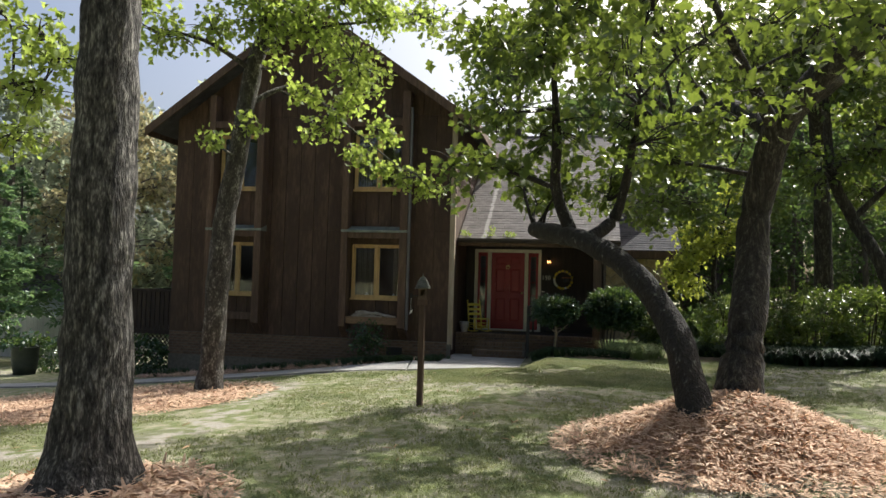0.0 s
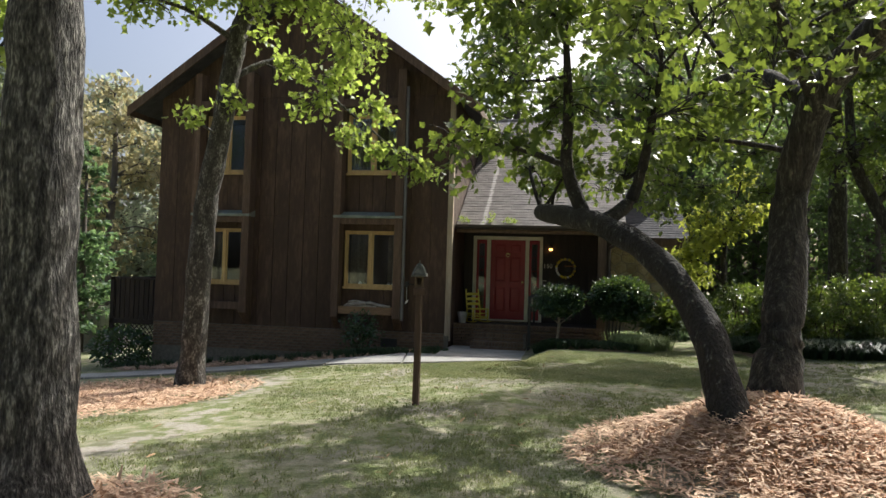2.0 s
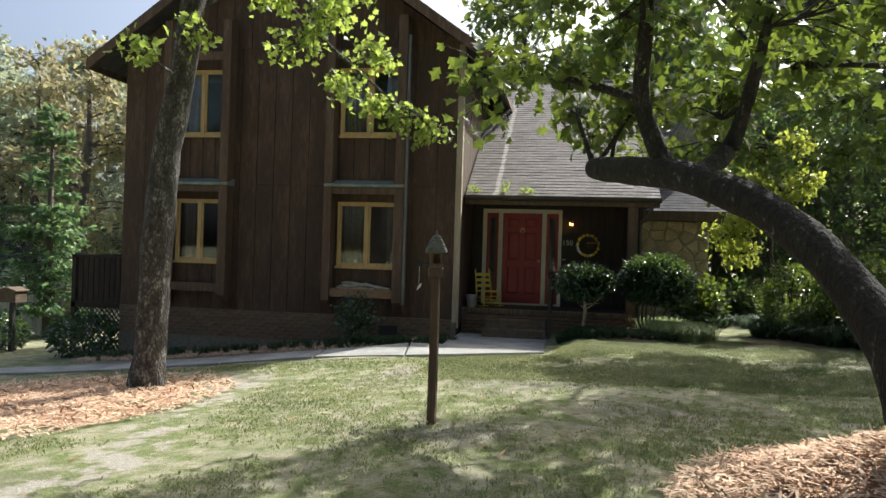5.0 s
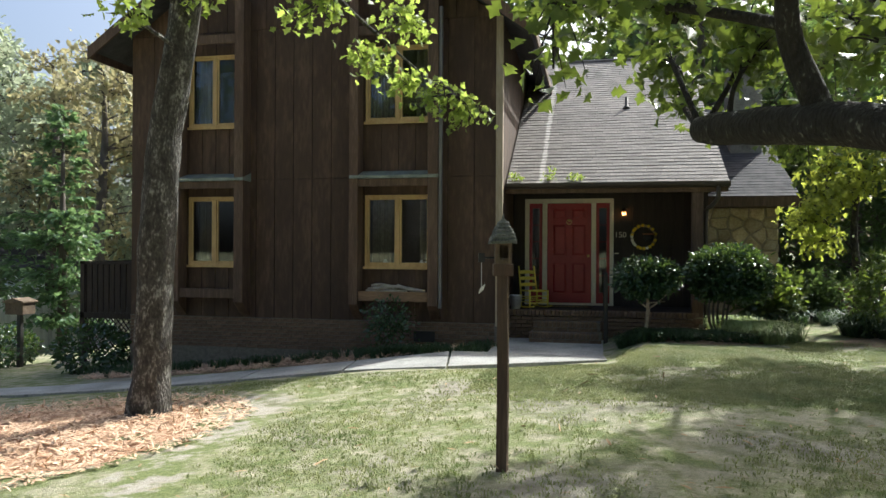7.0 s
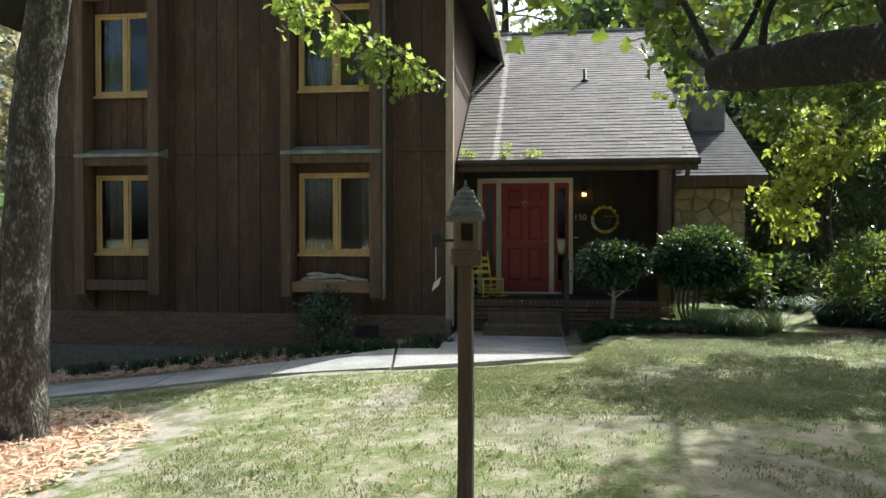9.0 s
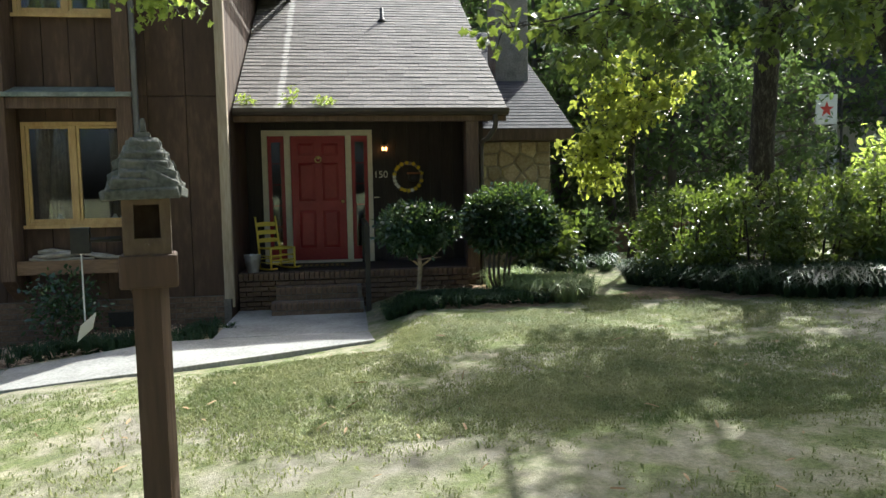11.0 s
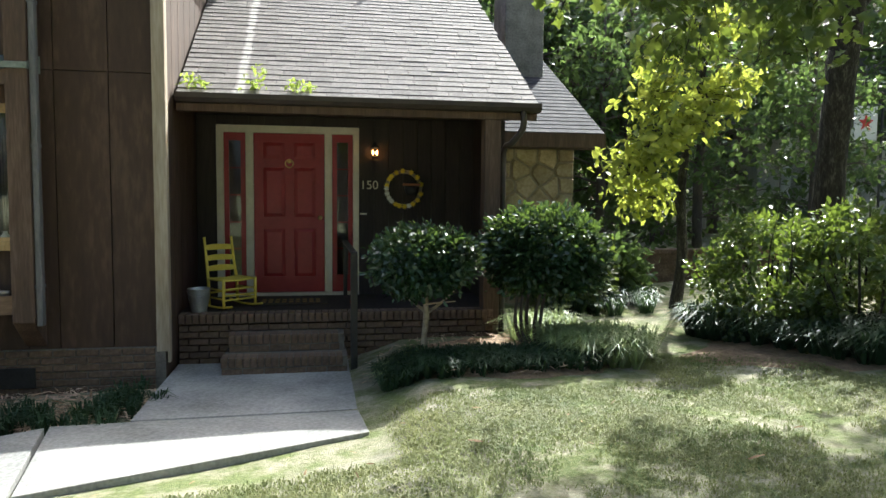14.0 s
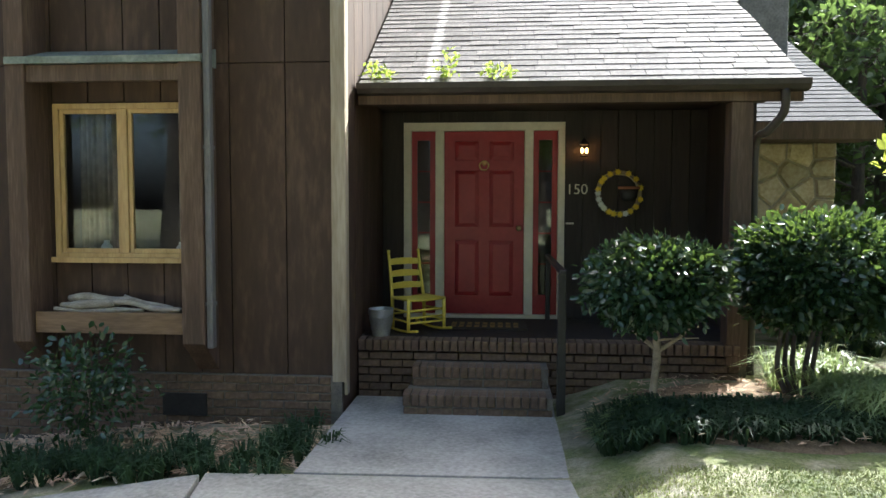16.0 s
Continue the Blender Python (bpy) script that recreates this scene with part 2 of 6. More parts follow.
M_DECK = mat("dark_deck_board", (0.02, 0.014, 0.011), (0.05, 0.034, 0.026), 4, 0.85, 0.2, (4, 4, 0.5), per_piece=0.15)
M_SHED = mat("pale_blue_wall", (0.5, 0.58, 0.66), (0.62, 0.69, 0.75), 3, 0.7, 0.05)
M_WHITE = mat("white_paint", (0.68, 0.68, 0.66), (0.8, 0.8, 0.78), 4, 0.6, 0.05)
M_POT = mat("dark_green_pot", (0.02, 0.03, 0.025), (0.045, 0.055, 0.045), 8, 0.6, 0.1)
M_RUST = mat("terracotta_rim", (0.25, 0.1, 0.05), (0.36, 0.16, 0.08), 9, 0.85, 0.2)
M_FLY = mat("yellow_petal", (0.7, 0.5, 0.03), (0.85, 0.66, 0.06), 9, 0.7, 0.1)
M_FLW = mat("white_petal", (0.7, 0.7, 0.65), (0.85, 0.85, 0.8), 9, 0.7, 0.1)
M_MOSSROOF = mat("mossy_slab", (0.07, 0.075, 0.065), (0.2, 0.2, 0.18), 14, 0.95, 0.5)
M_BIRD = mat("rough_bird_house_wood", (0.08, 0.055, 0.035), (0.18, 0.13, 0.085), 8, 0.9, 0.3, (1, 1, 0.4))
M_STARRED = mat("red_banner_cloth", (0.5, 0.05, 0.04), (0.6, 0.08, 0.06), 5, 0.8, 0.05)


def ground_mat():
    """Lawn of mixed green and straw, worn bare soil, pale sandy path and shaded bed soil, by masks on the sheet."""
    m, t, b = nodes_of("lawn_and_path")
    n, l = t.nodes, t.links
    co = n.new("ShaderNodeTexCoord")

    def noise_tex(scale, detail=6, rough=0.6):
        a = n.new("ShaderNodeTexNoise")
        a.inputs["Scale"].default_value, a.inputs["Detail"].default_value, a.inputs["Roughness"].default_value = scale, detail, rough
        l.new(co.outputs["Object"], a.inputs["Vector"])
        return a.outputs[0]

    def ramp(src, *stops):
        r = n.new("ShaderNodeValToRGB")
        for k, (p, c) in enumerate(stops):
            e = r.color_ramp.elements[k] if k < 2 else r.color_ramp.elements.new(p)
            e.position, e.color = p, (*c, 1)
        l.new(src, r.inputs[0])
        return r.outputs[0]

    def blend(fac, a, c):
        x = n.new("ShaderNodeMix")
        x.data_type = "RGBA"
        l.new(fac, x.inputs[0])
        l.new(a, x.inputs[6])
        l.new(c, x.inputs[7])
        return x.outputs[2]

    big, mid, fine = noise_tex(0.55), noise_tex(4.0), noise_tex(38.0, 8, 0.75)
    green = ramp(fine, (0.3, (0.085, 0.112, 0.04)), (0.7, (0.25, 0.28, 0.115)))
    straw = ramp(fine, (0.3, (0.23, 0.21, 0.14)), (0.7, (0.48, 0.45, 0.33)))
    soil = ramp(mid, (0.35, (0.19, 0.165, 0.14)), (0.65, (0.36, 0.33, 0.29)))
    sand = ramp(fine, (0.3, (0.26, 0.235, 0.2)), (0.7, (0.5, 0.46, 0.4)))
    lawn = blend(ramp(mid, (0.42, (0, 0, 0)), (0.62, (1, 1, 1))), green, straw)
    lawn = blend(ramp(big, (0.5, (0, 0, 0)), (0.66, (0.8, 0.8, 0.8))), lawn, soil)
    at = n.new("ShaderNodeAttribute")
    at.attribute_name = "sand"
    add = n.new("ShaderNodeMath")
    add.operation = "MULTIPLY_ADD"
    l.new(mid, add.inputs[0])
    add.inputs[1].default_value = 2.2
    sub = n.new("ShaderNodeMath")
    sub.operation = "SUBTRACT"
    l.new(at.outputs["Fac"], sub.inputs[0])
    sub.inputs[1].default_value = 1.4
    l.new(sub.outputs[0], add.inputs[2])
    col = blend(ramp(add.outputs[0], (0.35, (0, 0, 0)), (0.6, (1, 1, 1))), lawn, sand)
    l.new(col, b.inputs["Base Color"])
    b.inputs["Roughness"].default_value = 0.95
    b.inputs["Specular IOR Level"].default_value = 0.2
    bp = n.new("ShaderNodeBump")
    bp.inputs["Strength"].default_value, bp.inputs["Distance"].default_value = 0.8, 0.03
    l.new(fine, bp.inputs["Height"])
    l.new(bp.outputs[0], b.inputs["Normal"])
    return m


M_GROUND = ground_mat()


# ---- mesh tools ----
class Build:
    """Collects vertices and faces for one mesh."""

    def __init__(self):
        self.v, self.f = [], []

    def add(self, verts, faces):
        k = len(self.v)
        self.v += [tuple(p) for p in verts]
        self.f += [tuple(i + k for i in face) for face in faces]
        return self

    def box(self, lo, hi, m=None, taper=0.0):
        (x0, y0, z0), (x1, y1, z1) = lo, hi
        vs = [Vector(p) for p in ((x0, y0, z0), (x1, y0, z0), (x1, y1, z0), (x0, y1, z0), (x0 + taper, y0 + taper, z1), (x1 - taper, y0 + taper, z1), (x1 - taper, y1 - taper, z1), (x0 + taper, y1 - taper, z1))]
        if m is not None:
            vs = [m @ p for p in vs]
        return self.add(vs, [(0, 3, 2, 1), (4, 5, 6, 7), (0, 1, 5, 4), (1, 2, 6, 5), (2, 3, 7, 6), (3, 0, 4, 7)])

    def prism(self, outline, depth):
        """outline: (x, z) counter-clockwise seen from -y; extruded along y over depth=(y0, y1)."""
        k = len(outline)
        vs = [(x, depth[0], z) for x, z in outline] + [(x, depth[1], z) for x, z in outline]
        fs = [tuple(range(k)), tuple(range(2 * k - 1, k - 1, -1))]
        fs += [(i, i + k, (i + 1) % k + k, (i + 1) % k) for i in range(k)]
        return self.add(vs, fs)

    def tube(self, pts, radii, seg=8, rough=0.0, caps=True):
        pts = [Vector(p) for p in pts]
        rings, ref = [], Vector((0.31, 0.17, 0.93))
        base = len(self.v)
        for i, p in enumerate(pts):
            d = (pts[min(i + 1, len(pts) - 1)] - pts[max(i - 1, 0)]).normalized()
            u = d.cross(ref if abs(d.dot(ref)) < 0.95 else Vector((1, 0, 0))).normalized()
            w = d.cross(u)
            for s in range(seg):
                a = 2 * math.pi * s / seg
                q = u * math.cos(a) + w * math.sin(a)
                r = radii[i]
                if rough:
                    r *= 1 + rough * noise.noise((p + q * r * 1.5) * 3.1) + 0.5 * rough * noise.noise((p + q * r) * 11.0)
                self.v.append(tuple(p + q * r))
        for i in range(len(pts) - 1):
            for s in range(seg):
                a, b = base + i * seg + s, base + i * seg + (s + 1) % seg
                self.f.append((a, b, b + seg, a + seg))
        if caps:
            self.f.append(tuple(base + s for s in reversed(range(seg))))
            self.f.append(tuple(base + (len(pts) - 1) * seg + s for s in range(seg)))
        return self

    def lathe(self, profile, seg=20, m=None):
        """profile: (r, z) from the bottom up."""
        base = len(self.v)
        for r, z in profile:
            for s in range(seg):
                a = 2 * math.pi * s / seg
                p = Vector((r * math.cos(a), r * math.sin(a), z))
                self.v.append(tuple(m @ p if m is not None else p))
        for i in range(len(profile) - 1):
            for s in range(seg):
                a, b = base + i * seg + s, base + i * seg + (s + 1) % seg
                self.f.append((a, b, b + seg, a + seg))
        self.f.append(tuple(base + s for s in reversed(range(seg))))
        return self

    def mesh(self, name, material, smooth=False):
        me = bpy.data.meshes.new(name)
        me.from_pydata(self.v, [], self.f)
        me.materials.append(material)
        if smooth:
            me.polygons.foreach_set("use_smooth", [True] * len(me.polygons))
        me.update()
        return me

    def ob(self, name, material, parent=None, smooth=False, bevel=0.0):
        o = new(name, self.mesh(name, material, smooth))
        if parent is not None:
            o.parent = parent
        if bevel:
            mod = o.modifiers.new("bevel", "BEVEL")
            mod.width, mod.segments, mod.limit_method = bevel, 2, "ANGLE"
        return o


def thing(name, label, category, group="", at=(0, 0, 0), kind=""):
    o = new(name)
    o.location = at
    return tagged(o, label, category, group, kind)


def curve_pts(pts, steps=6):
    """A smooth line through the points."""
    pts = [Vector(p) for p in pts]
    out = []
    for i in range(len(pts) - 1):
        p0, p1, p2, p3 = pts[max(i - 1, 0)], pts[i], pts[i + 1], pts[min(i + 2, len(pts) - 1)]
        for k in range(steps):
            t = k / steps
            out.append(0.5 * ((2 * p1) + (p2 - p0) * t + (2 * p0 - 5 * p1 + 4 * p2 - p3) * t * t + (3 * p1 - p0 - 3 * p2 + p3) * t ** 3))
    return out + [pts[-1]]


def curve_radii(radii, steps=6):
    out = []
    for a, b in zip(radii, radii[1:]):
        out += [a + (b - a) * k / steps for k in range(steps)]
    return out + [radii[-1]]


def leaf_shape(kind):
    """(along, across, lift) outline of one leaf with its fan."""
    if kind == "lobed":
        right = [(0.12, 0.1), (0.3, 0.34), (0.42, 0.18), (0.62, 0.46), (0.72, 0.2)]
        outline = [(0, 0)] + right + [(1.0, 0.0)] + [(u, -v) for u, v in reversed(right)]
    elif kind == "oval":
        outline = [(0, 0), (0.3, 0.24), (0.7, 0.22), (1, 0), (0.7, -0.22), (0.3, -0.24)]
    else:  # blade
        outline = [(0, 0.05), (1, 0.0), (0, -0.05)]
    pts = [(u, v, 0.35 * abs(v) - 0.18 * u * u) for u, v in outline]
    k = len(pts)
    if kind == "blade":
        return np.array(pts), np.array([(0, 1, 2)])
    pts.append((0.5, 0, -0.06))
    return np.array(pts), np.array([(i, (i + 1) % k, k) for i in range(k)])


def leaves_mesh(name, places, along, normal, size, material, kind):
    tv, tf = leaf_shape(kind)
    n = len(places)
    along = along / np.maximum(np.linalg.norm(along, axis=1, keepdims=True), 1e-6)
    across = np.cross(normal, along)
    across /= np.maximum(np.linalg.norm(across, axis=1, keepdims=True), 1e-6)
    up = np.cross(along, across)
    s = size[:, None, None]
    v = places[:, None] + s * (tv[None, :, 0:1] * along[:, None] + tv[None, :, 1:2] * across[:, None] + tv[None, :, 2:3] * up[:, None])
    f = (tf[None] + (np.arange(n) * len(tv))[:, None, None]).reshape(-1, 3)
    me = bpy.data.meshes.new(name)
    me.vertices.add(n * len(tv))
    me.vertices.foreach_set("co", v.astype(np.float32).ravel())
    me.loops.add(len(f) * 3)
    me.loops.foreach_set("vertex_index", f.ravel().astype(np.int32))
    me.polygons.add(len(f))
    me.polygons.foreach_set("loop_start", np.arange(0, len(f) * 3, 3, dtype=np.int32))
    me.materials.append(material)
    me.update(calc_edges=True)
    return me


def leaves_at(name, rng, places, size, material, kind, parent=None, droop=0.35, spread=1.0, up=0.9):
    n = len(places)
    along = rng.normal(size=(n, 3)) * spread
    along[:, 2] -= droop
    normal = rng.normal(size=(n, 3))
    normal[:, 2] += up
    sizes = size * rng.uniform(0.6, 1.25, n)
    o = new(name, leaves_mesh(name, np.asarray(places), along, normal, sizes, material, kind))
    if parent is not None:
        o.parent = parent
    return tagged(o, kind="stuff")


# Ground patches to be sunlit: x, y, radius, share of shading twigs kept.
SUN_GAPS = [(3.5, 6.8, 2.0, 0.04), (0.9, 4.4, 1.1, 0.4), (-1.6, 11.6, 2.0, 0.25), (5.6, 9.4, 1.4, 0.35), (-3.2, 7.5, 1.6, 0.3), (4.6, 5.0, 1.3, 0.3)]


def thinned(p, rng):
    """True where a twig is left out, to put a sun patch on chosen ground."""
    down = p - SUN_WAY * ((p.z - 0.5) / SUN_WAY.z)
    for x, y, r, keep in SUN_GAPS:
        if math.hypot(down.x - x, down.y - y) < r and rng.uniform() > keep:
            return True
    return False


def tree(name, label, group, trunk, radii, limbs, clusters, bark, leafmat, leaf_size, leaf_kind, seed, seg=14, at=(0, 0, 0), twig_r=0.012, flare=0.0):
    """trunk, limbs: lines of points; clusters: (centre, spread, twigs, leaves on a twig)."""
    rng = np.random.default_rng(seed)
    root = thing(name, label, "tree", group, at)
    wood = Build()
    tp, tr = curve_pts(trunk), curve_radii(radii)
    if flare:
        z0 = tp[0].z
        tr = [r * (1 + flare * math.exp(-(p.z - z0) / 0.22)) for p, r in zip(tp, tr)]
    wood.tube(tp, tr, seg, 0.16)
    stems = [(p, r) for p, r in zip(tp, tr)]
    for pts, ra in limbs:
        lp, lr = curve_pts(pts), curve_radii(ra)
        wood.tube(lp, lr, max(7, seg - 4), 0.14)
        stems += list(zip(lp, lr))
    places = []
    for centre, spread, twigs, per in clusters:
        c, sp = Vector(centre), Vector(spread)
        a, ra = min(stems, key=lambda s: (s[0] - c).length + 0.8 * max(0.0, s[0].z - c.z))
        mid = a.lerp(c, 0.55) + Vector(rng.normal(size=3) * 0.12)
        mid.z += 0.08 * (c - a).length
        br = curve_pts([a, mid, c], 5)
        r0 = min(ra * 0.6, 0.018 + 0.012 * (c - a).length)
        wood.tube(br, [r0 + (twig_r - r0) * i / (len(br) - 1) for i in range(len(br))], 6, 0.1, caps=False)
        for _ in range(twigs):
            q = rng.normal(size=3)
            q = q / np.linalg.norm(q) * rng.uniform(0.35, 1.0) ** 0.6
            end = c + Vector((q[0] * sp.x, q[1] * sp.y, q[2] * sp.z))
            start = br[int(rng.integers(len(br) // 2, len(br)))]
            if group == "garden trees" and thinned(end, rng):
                continue
            m2 = start.lerp(end, 0.5) + Vector((0, 0, 0.12 * (end - start).length))
            tw = curve_pts([start, m2, end], 3)
            wood.tube(tw, [twig_r * (1 - 0.7 * i / (len(tw) - 1)) for i in range(len(tw))], 4, 0, caps=False)
            k = per
            ts = rng.uniform(0.35, 1.05, k)
            pb = np.array(end)
            base = np.array(start) * ((1 - ts) ** 2)[:, None] + 2 * np.array(m2) * (ts * (1 - ts))[:, None] + pb * (ts ** 2)[:, None]
            places.append(base + rng.normal(size=(k, 3)) * leaf_size * 0.8)
    if len(wood.v):
        wood.ob("trunk", bark, root, True)
    if places:
        leaves_at("leaves", rng, np.concatenate(places), leaf_size, leafmat, leaf_kind, root)
    return root


# ---- the ground ----
def smooth(a, b, x):
    t = min(1.0, max(0.0, (x - a) / (b - a)))
    return t * t * (3 - 2 * t)


MOUND = (3.05, 7.4)


def ground_z(x, y):
    yy = min(max(y, 0.0), 26.0)
    fall = (0.03 + 0.0055 * yy) * 0.5 * (-x + math.sqrt(x * x + 0.3))
    z = 0.38 - 1.9 * math.tanh(fall / 1.9)
    z -= 0.2 * smooth(13.2, 15.3, y) * smooth(-3.2, -0.6, x) * (1 - smooth(0.3, 1.0, x))
    z += 0.06 * max(0.0, min(x, 12.0) - 3.5) * smooth(9.0, 13.0, y)
    r = math.hypot((x - MOUND[0]) / 1.0, (y - MOUND[1]) / 0.9)
    z += 0.5 * (1 - smooth(0.0, 1.85, r))
    r = math.hypot(x + 1.95, y - 4.9)
    z += 0.08 * (1 - smooth(0.2, 1.1, r))
    return z


def sandiness(x, y):
    """The worn sandy path that runs past the two trees on the left."""
    line = [(-9.0, 5.6), (-4.6, 5.9), (-2.9, 6.6), (-2.6, 8.0), (-3.2, 9.8), (-3.3, 11.6), (-4.0, 12.6)]
    d = 9.0
    for (ax, ay), (bx, by) in zip(line, line[1:]):
        t = min(1.0, max(0.0, ((x - ax) * (bx - ax) + (y - ay) * (by - ay)) / ((bx - ax) ** 2 + (by - ay) ** 2)))
        d = min(d, math.hypot(x - ax - t * (bx - ax), y - ay - t * (by - ay)))
    s = 0.85 * (1 - smooth(0.1, 0.7, d))
    for cx, cy, r in ((-0.45, 9.3, 0.35), (4.4, 16.6, 0.5), (4.7, 9.2, 0.5), (-0.9, 5.2, 0.5)):
        s = max(s, 0.6 * (1 - smooth(0.3 * r, r, math.hypot(x - cx, y - cy))))
    return s


def build_ground():
    xs = sorted(set([-900, -300, -120, -60, -40] + [-30 + i for i in range(15)] + [-15 + 0.3 * i for i in range(98)] + [15 + i for i in range(16)] + [40, 60, 120, 300, 900]))
    ys = sorted(set([-900, -300, -100, -40, -20, -10] + [-6 + 0.3 * i for i in range(90)] + [21 + i for i in range(20)] + [50, 70, 120, 300, 900]))
    vs = [(x, y, ground_z(x, y) + (0.02 * noise.noise(Vector((x * 1.3, y * 1.3, 0))) if abs(x) < 30 and abs(y) < 40 else 0)) for y in ys for x in xs]
    w = len(xs)
    fs = [(j * w + i, j * w + i + 1, (j + 1) * w + i + 1, (j + 1) * w + i) for j in range(len(ys) - 1) for i in range(w - 1)]
    g = Build().add(vs, fs).ob("ground", M_GROUND, smooth=True)
    mask = g.data.attributes.new("sand", "FLOAT", "POINT")
    mask.data.foreach_set("value", [sandiness(x, y) for x, y, z in vs])
    tagged(g, "patchy green and straw-coloured lawn with worn sandy path", "ground", kind="structure")


build_ground()


def patch(name, label, category, cx, cy, rx, ry, material, lift=0.02, turn=0.0, lump=0.03, rough=0.16):
    """A bed of loose stuff that lies on the ground, with an uneven rim."""
    b = Build()
    rings, seg = 14, 48
    c, s = math.cos(turn), math.sin(turn)
    vs = []
    for i in range(rings + 1):
        q = i / rings
        for k in range(seg):
            a = 2 * math.pi * k / seg
            e = q * (1 + rough * noise.noise(Vector((cx + 2.2 * math.cos(a), cy + 2.2 * math.sin(a), 0.3))) + 0.5 * rough * noise.noise(Vector((6 * math.cos(a), 6 * math.sin(a), cx))))
            u, w = rx * e * math.cos(a), ry * e * math.sin(a)
            x, y = cx + u * c - w * s, cy + u * s + w * c
            z = ground_z(x, y) + (lift + lump * noise.noise(Vector((x * 4, y * 4, 1)))) * (1 - q ** 6) - 0.02 * q ** 6
            vs.append((x, y, z))
    fs = [(i * seg + k, (i + 1) * seg + k, (i + 1) * seg + (k + 1) % seg, i * seg + (k + 1) % seg) for i in range(rings) for k in range(seg)]
    b.add(vs, fs)
    return tagged(b.ob(name, material, smooth=True), label, category, kind="structure")


def chips(name, label, seed, count, cx, cy, rx, ry, size, material, lift=0.03, turn=0.0, bias=0.6):
    rng = np.random.default_rng(seed)
    q, a = rng.uniform(0, 1, count) ** bias * 1.04, rng.uniform(0, 2 * math.pi, count)
    u, w = rx * q * np.cos(a), ry * q * np.sin(a)
    x, y = cx + u * math.cos(turn) - w * math.sin(turn), cy + u * math.sin(turn) + w * math.cos(turn)
    p = np.array([(px, py, ground_z(px, py) + lift * rng.uniform(0.6, 1.5)) for px, py in zip(x, y)])
    along = rng.normal(size=(count, 3)) * (1, 1, 0.2)
    normal = rng.normal(size=(count, 3)) * 0.26 + (0, 0, 1)
    tv = np.array([(0, 0.06, 0), (0.5, 0.1, 0.03), (1, 0.04, 0), (1, -0.04, 0), (0.5, -0.1, 0.03), (0, -0.06, 0)])
    o = Build()
    along /= np.linalg.norm(along, axis=1, keepdims=True)
    across = np.cross(normal, along)
    across /= np.linalg.norm(across, axis=1, keepdims=True)
    up = np.cross(along, across)
    s = size * rng.uniform(0.5, 1.3, count)
    v = p[:, None] + s[:, None, None] * (tv[None, :, 0:1] * along[:, None] + tv[None, :, 1:2] * across[:, None] + tv[None, :, 2:3] * up[:, None])
    f = [(k * 6, k * 6 + 1, k * 6 + 4, k * 6 + 5) for k in range(count)] + [(k * 6 + 1, k * 6 + 2, k * 6 + 3, k * 6 + 4) for k in range(count)]
    o.v, o.f = [tuple(q) for q in v.reshape(-1, 3)], f
    return tagged(o.ob(name, material), label, "mulch", kind="stuff")


patch("mulch_mound", "reddish-brown wood mulch mound round two leaning trees", "mulch", MOUND[0], MOUND[1], 1.65, 1.5, M_MULCH, 0.03, 0.35, 0.05)
chips("mulch_chips", "loose wood mulch chips heaped on the mound", 1, 18000, MOUND[0], MOUND[1], 1.7, 1.55, 0.075, M_CHIP, 0.05, 0.35)
patch("mulch_bed", "pine straw mulch ring at the foot of a large tree", "mulch", -1.9, 4.8, 1.0, 0.85, M_MULCH, 0.02)
chips("mulch_chips", "loose pine straw at the foot of a large tree", 2, 3000, -1.9, 4.8, 1.05, 0.9, 0.11, M_CHIP, 0.035)
patch("mulch_bed", "orange-brown pine straw bed beside the sandy path", "mulch", -5.9, 10.3, 2.6, 2.3, M_MULCH, 0.02, 0.6)
chips("mulch_chips", "loose orange-brown pine straw beside the path", 3, 13000, -5.9, 10.3, 2.7, 2.4, 0.085, M_CHIP, 0.03, 0.6, 0.5)
patch("planting_bed", "brown mulched planting bed under the front windows", "planting bed", -5.2, 16.45, 3.9, 0.75, M_BEDMULCH, 0.03, 0.1)
patch("planting_bed", "mulched bed of ground cover beside the porch", "planting bed", 1.9, 16.95, 1.5, 0.95, M_BEDMULCH, 0.05, 0.1)
patch("planting_bed", "shaded soil bed under the tall hedge", "planting bed", 7.6, 16.2, 4.2, 1.7, M_BEDMULCH, 0.03, -0.1)


# ---- the house: shell ----
FY, X0, X1 = 17.45, -9.0, -1.5   # tower front, its left and right faces
BACK = 26.5
PEAK_X, SLOPE_T = (X0 + X1) / 2, 0.72
EAVE_T = 6.05                     # wall top at the eaves
BASE = 0.47                       # top of the brick foot
BAYS = ((-7.73, -6.56), (-4.08, -2.76))
W_LOW, W_UP = (1.47, 2.82), (4.18, 5.6)


def wall_boxes(b, x0, x1, z0, z1, y0, y1, holes):
    """A wall along x with holes (hx0, hx1, hz0, hz1) that go right through it."""
    xs = sorted({x0, x1, *[h[0] for h in holes], *[h[1] for h in holes]})
    for a, c in zip(xs, xs[1:]):
        cuts = sorted((h[2], h[3]) for h in holes if h[0] <= a + 1e-6 and h[1] >= c - 1e-6)
        z = z0
        for lo, hi in cuts:
            b.box((a, y0, z), (c, y1, lo))
            z = hi
        b.box((a, y0, z), (c, y1, z1))


